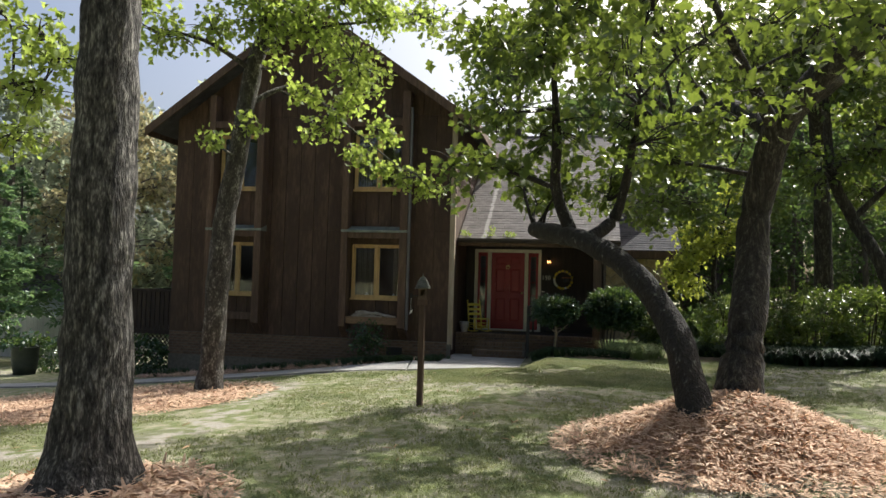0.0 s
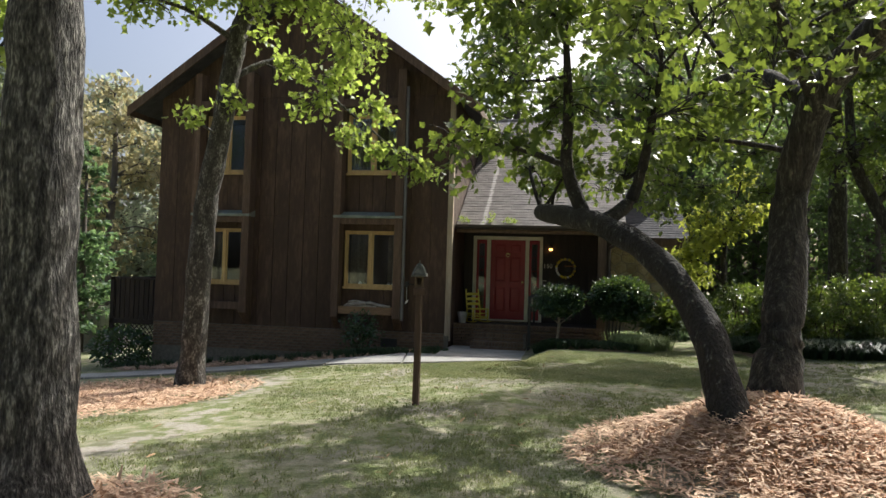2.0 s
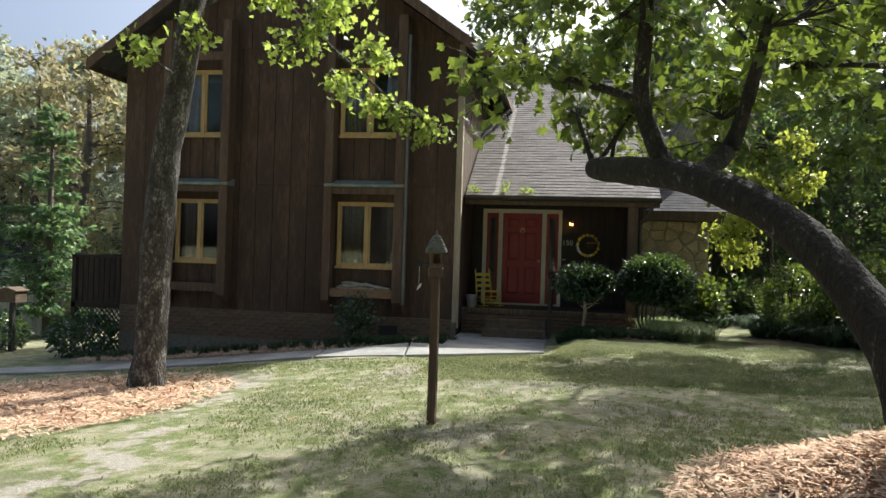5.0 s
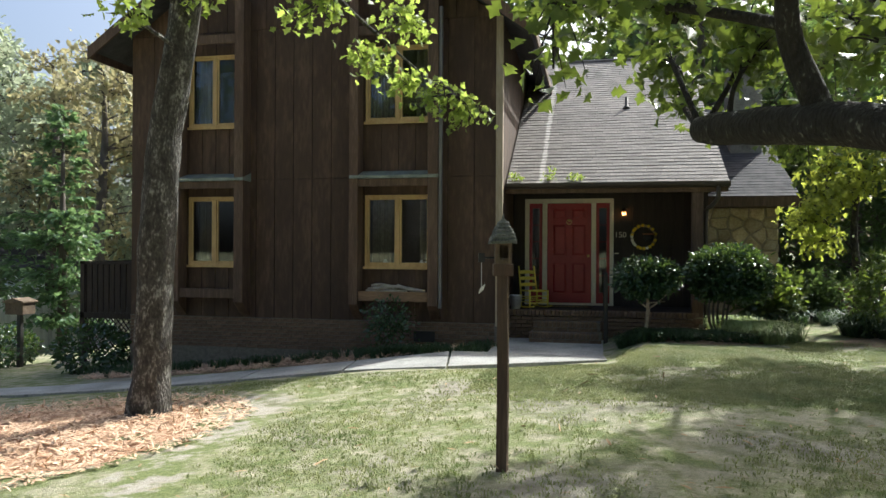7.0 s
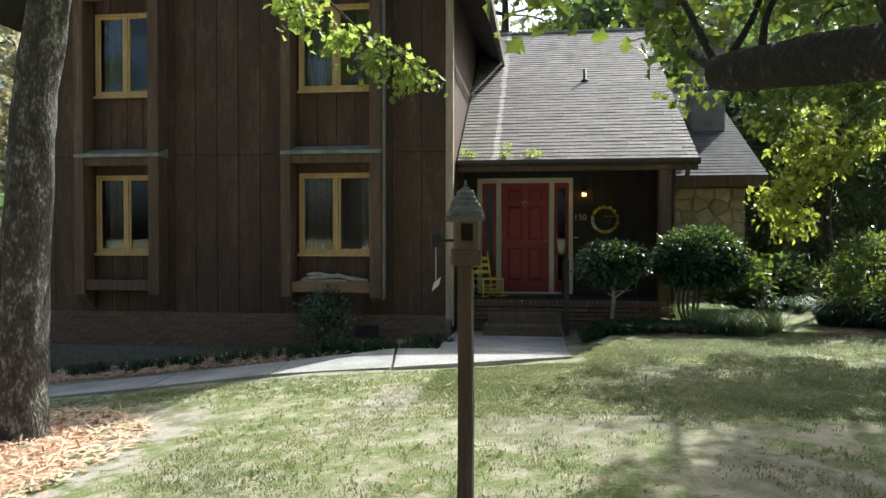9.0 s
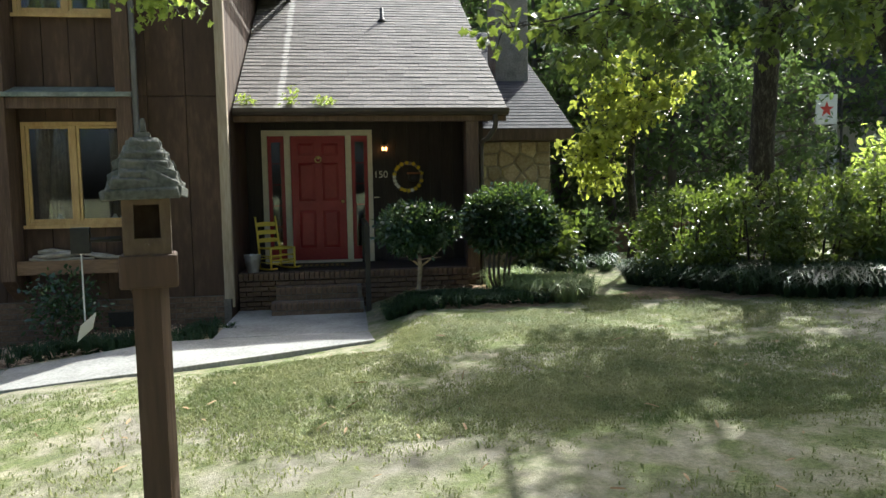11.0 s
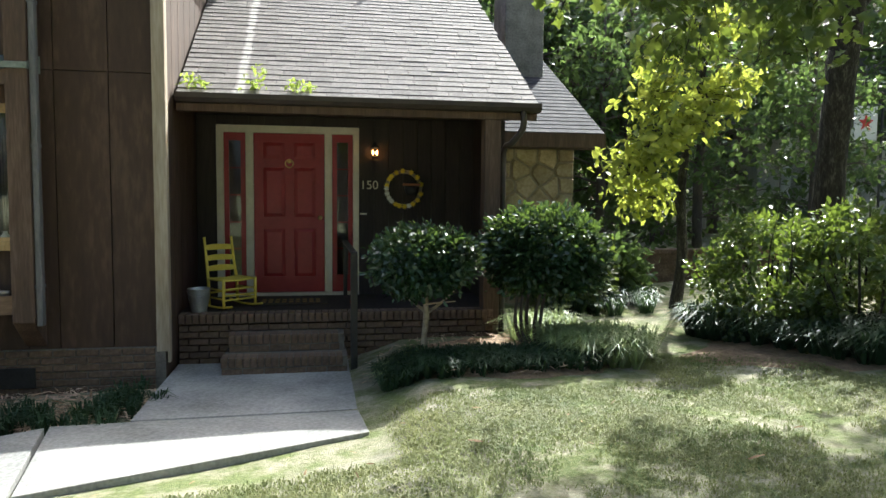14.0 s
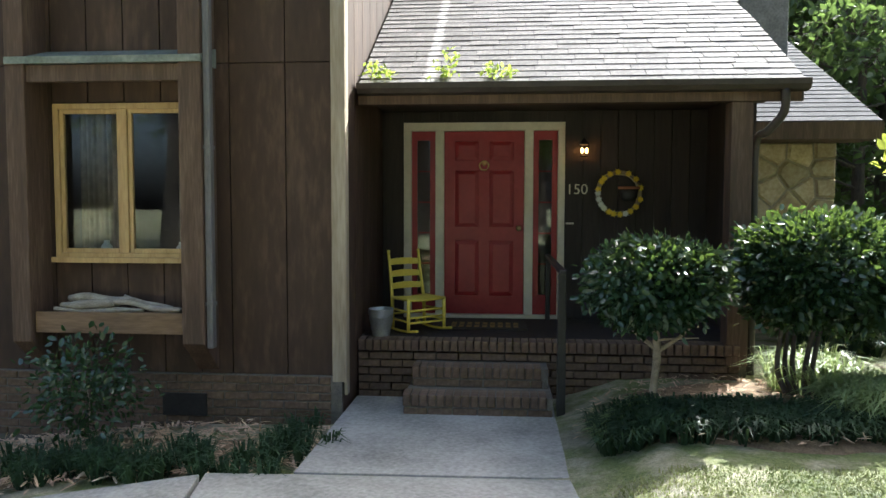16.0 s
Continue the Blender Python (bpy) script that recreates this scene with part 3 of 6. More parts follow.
house_wall = Build()
HOLES = [(a, c, *w) for a, c in BAYS for w in (W_LOW, W_UP)]
wall_boxes(house_wall, X0 + 0.02, X1 - 0.02, -1.2, EAVE_T, FY + 0.03, FY + 0.2, HOLES)
house_wall.prism([(X0 + 0.02, EAVE_T), (X1 - 0.02, EAVE_T), (PEAK_X, EAVE_T + SLOPE_T * (X1 - PEAK_X) - 0.05)], (FY + 0.03, FY + 0.2))
wall_south = tagged(house_wall.ob("wall_south", M_SIDING), "dark brown stained vertical board siding", "wall", kind="structure")
b = Build()
b.box((X0 + 0.02, FY + 0.2, -1.5), (X0 + 0.2, BACK, EAVE_T)).box((X1 - 0.2, FY + 0.2, -1.0), (X1 - 0.02, BACK, EAVE_T)).box((X0 + 0.2, BACK - 0.2, -1.5), (X1 - 0.2, BACK, EAVE_T))
b.prism([(X0 + 0.2, EAVE_T), (X1 - 0.2, EAVE_T), (PEAK_X, EAVE_T + 2.5)], (BACK - 0.2, BACK))
wall_side = tagged(b.ob("wall_side", M_SIDING), "brown stained board siding on the house's sides", "wall", kind="structure")
for z in (0.6, 3.35, 5.95):
    tagged(Build().box((X0 + 0.2, FY + 0.2, z - 0.1), (X1 - 0.2, BACK - 0.2, z)).ob("floor", M_INSIDE), "plain indoor floor", "floor", kind="structure")
tagged(Build().box((X0 + 0.2, FY + 2.2, 0.6), (X1 - 0.2, FY + 2.3, 5.85)).ob("wall_room", M_INSIDE), "dim painted room wall", "wall", kind="structure")


def slope_slab(b, p, q, r, s, thick):
    """A slab whose top is the quad p q r s (counter-clockwise from above)."""
    top = [Vector(v) for v in (p, q, r, s)]
    n = (top[1] - top[0]).cross(top[3] - top[0]).normalized()
    low = [v - n * thick for v in top]
    b.add(top + low, [(0, 1, 2, 3), (7, 6, 5, 4), (0, 4, 5, 1), (1, 5, 6, 2), (2, 6, 7, 3), (3, 7, 4, 0)])


RF, RT = 16.95, EAVE_T + SLOPE_T * (X1 - PEAK_X) + 0.15
tower_roof = thing("roof", "dark shingled gable roof with wide eaves", "roof", kind="structure")
b = Build()
OV = 0.6
ze = RT - SLOPE_T * (PEAK_X - X0 + OV)
slope_slab(b, (X0 - OV, RF, ze), (PEAK_X, RF, RT), (PEAK_X, BACK + 0.3, RT), (X0 - OV, BACK + 0.3, ze), 0.12)
slope_slab(b, (PEAK_X, RF, RT), (X1 + OV, RF, ze), (X1 + OV, BACK + 0.3, ze), (PEAK_X, BACK + 0.3, RT), 0.12)
b.ob("roof_deck", M_SHINGLE_D, tower_roof)
for sx in (-1, 1):
    xe = PEAK_X + sx * (X1 - PEAK_X + OV + 0.02)
    b = Build()
    z1 = RT - SLOPE_T * abs(xe - PEAK_X)
    o = [(xe, z1 - 0.24), (PEAK_X, RT - 0.24), (PEAK_X, RT - 0.005), (xe, z1 - 0.005)]
    b.prism(o if sx < 0 else o[::-1], (RF - 0.045, RF - 0.003))
    b.ob("bargeboard", M_TRIM, tower_roof)
    Build().box((min(xe, xe + sx * 0.03), RF, z1 - 0.2), (max(xe, xe + sx * 0.03), BACK + 0.3, z1 - 0.02)).ob("fascia", M_TRIM, tower_roof)


# ---- tower front: planks, posts of the window bays, shelves ----
def plank_run(wall, x0, x1, z0, z1, material, y=FY, width=0.4, joint=None, depth=0.026, groove=0.006):
    n = max(1, round((x1 - x0) / width))
    w = (x1 - x0) / n
    spans = [(z0, z1)] if joint is None or not z0 < joint < z1 else [(z0, joint - 0.006), (joint + 0.006, z1)]
    for k in range(n):
        for lo, hi in spans:
            b = Build()
            b.box((x0 + k * w + groove, y, lo), (x0 + (k + 1) * w - groove, y + depth, hi))
            b.ob("plank", material, wall)


def gable_planks(wall):
    n = 18
    w = (X1 - X0) / n
    for k in range(n):
        a, c = X0 + k * w + 0.007, X0 + (k + 1) * w - 0.007
        za, zc = (EAVE_T + SLOPE_T * (X1 - PEAK_X - abs(v - PEAK_X)) - 0.04 for v in (a, c))
        pts = [(a, EAVE_T + 0.01), (c, EAVE_T + 0.01), (c, max(zc, EAVE_T + 0.02)), (a, max(za, EAVE_T + 0.02))]
        Build().prism(pts, (FY, FY + 0.026)).ob("plank", M_SIDING, wall)


edges = [X0, BAYS[0][0] - 0.28, BAYS[0][0], BAYS[0][1], BAYS[0][1] + 0.28, BAYS[1][0] - 0.28, BAYS[1][0], BAYS[1][1], BAYS[1][1] + 0.28, X1]
for i in (0, 1, 3, 4, 5, 7, 8):
    plank_run(wall_south, edges[i], edges[i + 1], BASE, EAVE_T, M_SIDING, joint=3.15)
for x0, x1 in BAYS:
    for z0, z1 in ((BASE, W_LOW[0] - 0.01), (W_LOW[1] + 0.01, W_UP[0] - 0.01), (W_UP[1] + 0.01, EAVE_T)):
        plank_run(wall_south, x0, x1, z0, z1, M_SIDING, width=0.33)
gable_planks(wall_south)
# the sunlit side of the tower over the porch roof
for k in range(22):
    Build().box((X1 - 0.02, FY + 0.1 + k * 0.4, 0.3), (X1 + 0.006, FY + 0.1 + k * 0.4 + 0.388, EAVE_T)).ob("plank", M_SIDING, wall_side)

corner = tagged(Build().box((X1 - 0.09, FY - 0.03, 0.42), (X1 + 0.03, FY - 0.002, EAVE_T)).box((X1 + 0.008, FY, 0.3), (X1 + 0.032, FY + 0.095, EAVE_T)).ob("trim", M_GREYTRIM), "weathered pale corner board of the house", "trim", kind="structure")


def bay_post(x0, x1, label):
    b = Build()
    y0 = FY - 0.32
    prof = [(y0, 0.78), (FY - 0.003, 0.5), (FY - 0.003, 6.6), (y0, 6.6)]
    vs = [(x0, y, z) for y, z in prof] + [(x1, y, z) for y, z in prof]
    b.add(vs, [(0, 3, 2, 1), (4, 5, 6, 7), (0, 1, 5, 4), (1, 2, 6, 5), (2, 3, 7, 6), (3, 0, 4, 7)])
    o = b.ob("bay_post", M_TRIM, bevel=0.008)
    return tagged(o, label, "trim", "posts of the window bays", kind="structure")


for x0, x1 in BAYS:
    for p0, p1 in ((x0 - 0.2, x0 - 0.03), (x1 - 0.03, x1 + 0.16)):
        bay_post(p0, p1, "tall projecting brown timber post beside a window")
    ledge = thing("ledge", "green-grey metal-topped ledge between two storeys of windows", "ledge", "ledges of the window bays", kind="structure")
    Build().add([(x0 - 0.19, FY - 0.34, 3.16), (x1 + 0.17, FY - 0.34, 3.16), (x1 + 0.17, FY - 0.004, 3.27), (x0 - 0.19, FY - 0.004, 3.27), (x0 - 0.19, FY - 0.34, 3.105), (x1 + 0.17, FY - 0.34, 3.105), (x1 + 0.17, FY - 0.004, 3.105), (x0 - 0.19, FY - 0.004, 3.105)],
                [(0, 1, 2, 3), (7, 6, 5, 4), (0, 4, 5, 1), (1, 5, 6, 2), (2, 6, 7, 3), (3, 7, 4, 0)]).ob("flashing", M_FLASH, ledge)
    Build().box((x0 - 0.025, FY - 0.3, 2.96), (x1 + 0.015, FY - 0.24, 3.1)).ob("header_board", M_TRIM, ledge, bevel=0.005)
    Build().box((x0 - 0.025, FY - 0.3, 5.75), (x1 + 0.015, FY - 0.24, 5.92)).ob("header_board", M_TRIM, ledge, bevel=0.005)
    box = thing("window_shelf", "brown timber shelf box under a window", "shelf", "shelves under the windows", kind="structure")
    m_front = M_TRIM if x0 < -6 else M_TANTRIM
    Build().box((x0 - 0.025, FY - 0.27, 0.85), (x1 + 0.015, FY - 0.225, 1.03)).ob("front_board", m_front, box, bevel=0.006)
    Build().box((x0 - 0.025, FY - 0.222, 0.94), (x1 + 0.015, FY - 0.004, 0.985)).ob("bottom_board", M_TRIM, box)


# ---- windows ----
def window(name, x0, x1, z0, z1, shut):
    w = thing(name, "honey-coloured wooden double casement window, closed", "window", "windows of the house front", kind="structure")
    f = Build()
    y0, y1, t = FY - 0.03, FY + 0.09, 0.05
    f.box((x0, y0, z0), (x0 + t, y1, z1)).box((x1 - t, y0, z0), (x1, y1, z1)).box((x0 + t, y0, z0), (x1 - t, y1, z0 + t)).box((x0 + t, y0, z1 - t), (x1 - t, y1, z1))
    xm = (x0 + x1) / 2
    f.box((xm - 0.03, y0 + 0.004, z0 + t), (xm + 0.03, y1, z1 - t))
    f.ob("frame", M_WINWOOD, w, bevel=0.005)
    Build().box((x0 - 0.02, y0 - 0.04, z0 - 0.035), (x1 + 0.02, y0 - 0.002, z0 + 0.012)).ob("sill", M_WINWOOD, w, bevel=0.004)
    for a, c in ((x0 + t, xm - 0.03), (xm + 0.03, x1 - t)):
        s = Build()
        q = 0.038
        za, zc = z0 + t, z1 - t
        s.box((a + 0.004, y0 + 0.02, za), (a + q, y0 + 0.06, zc)).box((c - q, y0 + 0.02, za), (c - 0.004, y0 + 0.06, zc)).box((a + q, y0 + 0.02, za), (c - q, y0 + 0.06, za + q)).box((a + q, y0 + 0.02, zc - q), (c - q, y0 + 0.06, zc))
        s.ob("sash", M_WINWOOD, w, bevel=0.004)
        g = Build().box((a + q, y0 + 0.038, za + q), (c - q, y0 + 0.044, zc - q)).ob("pane", M_GLASS, w)
        g.visible_shadow = False
    for side, (a, c) in enumerate(((x0 + 0.05, x0 + 0.05 + shut), (x1 - 0.05 - 0.6 * shut, x1 - 0.05))):
        b = Build()
        k = 40
        vs = []
        for i in range(k + 1):
            x = a + (c - a) * i / k
            yo = FY + 0.3 + 0.03 * math.sin(i * 1.35 + side) + 0.012 * math.sin(i * 3.1)
            vs += [(x, yo, z0 - 0.1), (x, yo, z1 + 0.1), (x, yo + 0.006, z0 - 0.1), (x, yo + 0.006, z1 + 0.1)]
        fs = []
        for i in range(k):
            p = i * 4
            fs += [(p, p + 4, p + 5, p + 1), (p + 2, p + 3, p + 7, p + 6)]
        b.add(vs, fs)
        tagged(b.ob("curtain", M_CURTAIN, smooth=True), "beige cloth curtain hanging behind the window", "curtain", "curtains")


n = 0
for x0, x1 in BAYS:
    for z0, z1 in (W_LOW, W_UP):
        n += 1
        window("window_%d" % n, x0 + 0.02, x1 - 0.02, z0, z1, 0.42 if n != 4 else 0.55)

# small ornaments on the inner sill of the lower windows
for x, r in ((-3.72, 0.05), (-3.02, 0.045), (-2.93, 0.035), (-6.72, 0.05)):
    o = Build().lathe([(r * 0.7, 0), (r, r * 0.8), (r * 0.95, r * 1.5), (r * 0.45, r * 2.2), (r * 0.5, r * 2.6)], 14).ob("ornament", M_WHITE, smooth=True)
    o.location = (x, FY + 0.2, W_LOW[0] + 0.02)
    tagged(o, "small white figurine on the window sill", "ornament", "ornaments on the sill")
for x in (-3.72, -3.02, -6.72):
    o = Build().box((x - 0.2, FY + 0.13, W_LOW[0] - 0.02), (x + 0.25, FY + 0.25, W_LOW[0] + 0.02)).ob("inner_sill", M_WINWOOD)
    tagged(o, "wooden inner window sill", "sill", kind="structure")

# driftwood on the shelf
rng = np.random.default_rng(5)
for a, c, r in (((-3.95, 17.31, 1.07), (-3.45, 17.25, 1.1), 0.045), ((-3.9, 17.35, 1.13), (-3.35, 17.33, 1.12), 0.05), ((-3.5, 17.27, 1.12), (-2.85, 17.25, 1.05), 0.035), ((-3.4, 17.35, 1.15), (-2.95, 17.29, 1.06), 0.028), ((-3.98, 17.25, 1.05), (-3.2, 17.29, 1.04), 0.03)):
    p, q = Vector(a), Vector(c)
    pts = curve_pts([p, p.lerp(q, 0.35) + Vector(rng.normal(size=3) * 0.015), p.lerp(q, 0.7) + Vector(rng.normal(size=3) * 0.015), q], 4)
    o = Build().tube(pts, [0.75 * r * (0.4 + 0.7 * math.sin(math.pi * (0.15 + 0.75 * i / len(pts)))) for i in range(len(pts))], 9, 0.35).ob("driftwood", M_DRIFT, smooth=True)
    tagged(o, "bleached grey piece of driftwood on the shelf", "driftwood", "driftwood on the shelf")


# ---- the porch ----
PY, DY, PZ, PX1 = 17.97, 19.43, 0.69, 2.08   # front edge, door wall, floor, right side
porch = Build()
porch.box((X1 + 0.01, PY + 0.11, -0.4), (PX1, DY, PZ - 0.07))
porch_base = tagged(porch.ob("porch_floor", M_MORTAR), "brick porch floor with a soldier-course edge", "floor", kind="structure")
Build().box((X1 + 0.01, PY + 0.215, PZ - 0.066), (PX1 - 0.01, DY - 0.02, PZ)).ob("paving", M_DECK, porch_base)

dw = Build()
DX0, DX1, DZ1 = -1.24, 0.54, 2.86
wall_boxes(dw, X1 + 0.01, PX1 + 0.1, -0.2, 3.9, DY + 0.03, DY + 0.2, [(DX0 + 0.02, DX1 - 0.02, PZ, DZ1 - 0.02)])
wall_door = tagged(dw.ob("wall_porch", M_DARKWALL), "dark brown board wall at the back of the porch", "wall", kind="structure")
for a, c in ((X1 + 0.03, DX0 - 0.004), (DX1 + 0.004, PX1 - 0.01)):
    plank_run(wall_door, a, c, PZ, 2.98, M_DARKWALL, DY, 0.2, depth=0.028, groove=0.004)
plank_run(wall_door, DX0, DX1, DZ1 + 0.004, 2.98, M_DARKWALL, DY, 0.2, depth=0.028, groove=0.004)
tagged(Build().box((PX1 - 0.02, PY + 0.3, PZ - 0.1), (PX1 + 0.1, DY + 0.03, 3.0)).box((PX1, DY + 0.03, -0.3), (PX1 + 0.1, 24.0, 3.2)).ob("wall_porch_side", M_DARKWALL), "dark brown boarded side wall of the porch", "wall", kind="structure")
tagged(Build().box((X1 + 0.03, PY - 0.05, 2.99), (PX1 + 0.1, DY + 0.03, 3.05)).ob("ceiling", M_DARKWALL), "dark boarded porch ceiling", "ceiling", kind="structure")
tagged(Build().box((1.87, PY + 0.01, 0.5), (2.06, PY + 0.2, 2.86)).ob("porch_post", M_TRIM, bevel=0.01), "square brown timber porch post", "post")
tagged(Build().box((X1 + 0.035, PY, 2.86), (PX1 + 0.1, PY + 0.12, 2.985)).ob("porch_beam", M_TRIM, bevel=0.006), "brown timber beam over the porch opening", "beam", kind="structure")
# hall behind the door
tagged(Build().box((X1, DY + 1.9, 0.3), (PX1, DY + 2.0, 3.2)).box((X1, DY + 0.2, 0.55), (PX1, DY + 1.9, 0.66)).ob("wall_hall", M_INSIDE), "dim hall wall behind the front door", "wall", kind="structure")

# door frame, door and side lights
df = thing("door_frame", "cream-painted door frame with two side lights", "door frame", kind="structure")
b = Build()
posts = [(-1.24, -1.155), (-0.885, -0.79), (0.1, 0.195), (0.465, 0.54)]
for a, c in posts:
    b.box((a, DY - 0.035, PZ + 0.04), (c, DY + 0.09, DZ1 - 0.09))
b.box((DX0, DY - 0.036, DZ1 - 0.09), (DX1, DY + 0.09, DZ1))
b.box((DX0, DY - 0.06, PZ + 0.002), (DX1, DY + 0.09, PZ + 0.04))
b.ob("jambs", M_CREAM, df, bevel=0.004)
for a, c in ((-1.153, -0.887), (0.197, 0.463)):
    z0, z1 = PZ + 0.042, DZ1 - 0.092
    s = Build()
    g0, g1, gz0, gz1 = a + 0.06, c - 0.06, z0 + 0.22, z1 - 0.1
    wall_boxes(s, a, c, z0, z1, DY + 0.01, DY + 0.055, [(g0, g1, gz0, gz1)])
    s.ob("side_light", M_RED, df)
    k = Build()
    for i in range(1, 5):
        z = gz0 + (gz1 - gz0) * i / 5
        k.box((g0, DY + 0.034, z - 0.008), (g1, DY + 0.05, z + 0.008))
    k.ob("glazing_bar", M_RED, df)
    pn = Build().box((g0, DY + 0.022, gz0), (g1, DY + 0.028, gz1)).ob("pane", M_GLASS, df)
    pn.visible_shadow = False

door = thing("door_1", "red-painted six-panel front door, closed", "door", kind="structure")
a, c, z0, z1 = -0.787, 0.097, PZ + 0.045, DZ1 - 0.094
b = Build()
st, rail = 0.115, 0.11
w2 = (c - a - 3 * st) / 2
cols = [(a + st, a + st + w2), (c - st - w2, c - st)]
zr = [(z0 + 0.2, z0 + 0.82), (z0 + 0.97, z0 + 1.6), (z0 + 1.71, z0 + 1.92)]
hol = [(p, q, lo, hi) for p, q in cols for lo, hi in zr]
wall_boxes(b, a, c, z0, z1, DY + 0.0, DY + 0.045, hol)
b.ob("stiles", M_RED, door)
for p, q, lo, hi in hol:
    t = Build()
    t.add([(p, DY + 0.018, lo), (q, DY + 0.018, lo), (q, DY + 0.018, hi), (p, DY + 0.018, hi), (p + 0.045, DY + 0.004, lo + 0.045), (q - 0.045, DY + 0.004, lo + 0.045), (q - 0.045, DY + 0.004, hi - 0.045), (p + 0.045, DY + 0.004, hi - 0.045), (p, DY + 0.04, lo), (q, DY + 0.04, lo), (q, DY + 0.04, hi), (p, DY + 0.04, hi)],
          [(4, 5, 6, 7), (0, 1, 5, 4), (1, 2, 6, 5), (2, 3, 7, 6), (3, 0, 4, 7), (11, 10, 9, 8), (0, 8, 9, 1), (1, 9, 10, 2), (2, 10, 11, 3), (3, 11, 8, 0)])
    t.ob("panel", M_RED, door)
kn = Build().lathe([(0.026, 0), (0.026, 0.006), (0.01, 0.01), (0.01, 0.035), (0.026, 0.045), (0.03, 0.058), (0.022, 0.07), (0.002, 0.073)], 16, pose(0.04, DY, z0 + 0.96, 90, 0, 0))
tagged(kn.ob("knob", M_BRASS, door, True), "brass door knob")
kb = Build().lathe([(0.03, 0), (0.028, 0.012), (0.02, 0.02), (0.002, 0.024)], 14, pose(-0.345, DY, z0 + 1.68, 90, 0, 0))
kb.tube([(-0.345 + 0.05 * math.sin(i * math.pi / 6), DY - 0.022, z0 + 1.65 + 0.05 * math.cos(i * math.pi / 6)) for i in range(13)], [0.009] * 13, 6, 0, False)
tagged(kb.ob("knocker", M_BRASS, door, True), "round brass knocker")

# wall lamp
lamp = thing("wall_lamp", "small glass wall lantern, lit, beside the door", "wall lamp", at=(0.74, DY, 2.5))
b = Build().lathe([(0.045, 0), (0.045, 0.012), (0.02, 0.02)], 14, pose(0, -0.002, 0.1, 90, 0, 0)).tube([(0, -0.01, 0.1), (0, -0.06, 0.13), (0, -0.085, 0.12)], [0.008] * 3, 6)
b.lathe([(0.05, 0.1), (0.056, 0.105), (0.05, 0.125), (0.015, 0.16), (0.006, 0.18)], 12, pose(0, -0.085, 0))
b.ob("bracket", M_BLACK, lamp, True)
Build().lathe([(0.045, -0.02), (0.05, -0.01), (0.02, 0.0)], 12, pose(0, -0.085, -0.005)).ob("base_cup", M_BLACK, lamp, True)
g = Build().lathe([(0.035, 0), (0.052, 0.1)], 12, pose(0, -0.085, 0.0)).ob("lantern_glass", M_GLASS, lamp, True)
g.visible_shadow = False
b = Build()
for dx in (-0.018, 0.018):
    b.lathe([(0.004, 0.02), (0.012, 0.035), (0.013, 0.055), (0.004, 0.078)], 10, pose(dx, -0.085, 0))
b.ob("bulb", M_BULB, lamp, True)

# house number
fc = bpy.data.curves.new("house_number", "FONT")
fc.body, fc.size, fc.extrude, fc.align_x, fc.align_y = "150", 0.16, 0.006, "CENTER", "CENTER"
fc.materials.append(M_CREAM)
num = new("house_number", fc)
num.matrix_world = pose(0.675, DY - 0.008, 2.12, 90, 0, 0)
tagged(num, "cream house number 150 on the dark wall", "house number")

# wreath and wall pot
wreath = thing("wreath", "vine wreath with yellow and white flowers", "wreath", at=(1.12, DY - 0.05, 2.08))
b = Build()
rng = np.random.default_rng(11)
for k in range(7):
    ph = rng.uniform(0, 6.28)
    pts = [((0.225 + 0.02 * math.sin(5 * a + ph)) * math.cos(a), 0.02 * math.cos(4 * a + ph), (0.225 + 0.02 * math.cos(4 * a + ph)) * math.sin(a)) for a in [i * math.pi / 14 for i in range(29)]]
    b.tube(pts, [0.011] * 29, 5, 0.2, False)
b.ob("vine_ring", M_TWIG, wreath, True)
for m_, nm, angs in ((M_FLY, "yellow_flower", (150, 166, 240, 256, 272, 300, 322, 346, 12, 40, 66, 92, 116, 132)), (M_FLW, "white_flower", (182, 196, 212, 226, 286))):
    for d in angs:
        q = radians(d + rng.uniform(-4, 4))
        cx, cz = 0.23 * math.cos(q), 0.23 * math.sin(q)
        pts = [(cx, -0.05, cz), (cx, -0.03, cz)]
        for k in range(14):
            e, r = 2 * math.pi * k / 14, (0.04 if k % 2 else 0.024)
            pts.append((cx + r * math.cos(e), -0.06 + 0.01 * (k % 2), cz + r * math.sin(e)))
        fan = [(0, 2 + k, 2 + (k + 1) % 14) for k in range(14)] + [(1, 2 + (k + 1) % 14, 2 + k) for k in range(14)]
        Build().add(pts, fan).ob(nm, m_, wreath)
pot = thing("wall_pot", "dark wall pot with a rust-red rim", "plant pot", at=(1.215, DY - 0.13, 2.0))
Build().lathe([(0.065, 0.0), (0.085, 0.03), (0.105, 0.13), (0.1, 0.13), (0.08, 0.04)], 18, Matrix.Diagonal((1, 0.75, 1, 1))).ob("bowl", M_BLACK, pot, True)
Build().lathe([(0.108, 0.12), (0.118, 0.125), (0.118, 0.15), (0.1, 0.15), (0.098, 0.13)], 18, Matrix.Diagonal((1, 0.75, 1, 1))).ob("rim", M_RUST, pot, True)

# mailbox-like shelf bracket by the frame
tagged(Build().box((0.555, DY - 0.06, 1.74), (0.64, DY - 0.001, 1.76)).ob("wall_bracket", M_CREAM, bevel=0.003), "small pale bracket on the porch wall", "bracket")

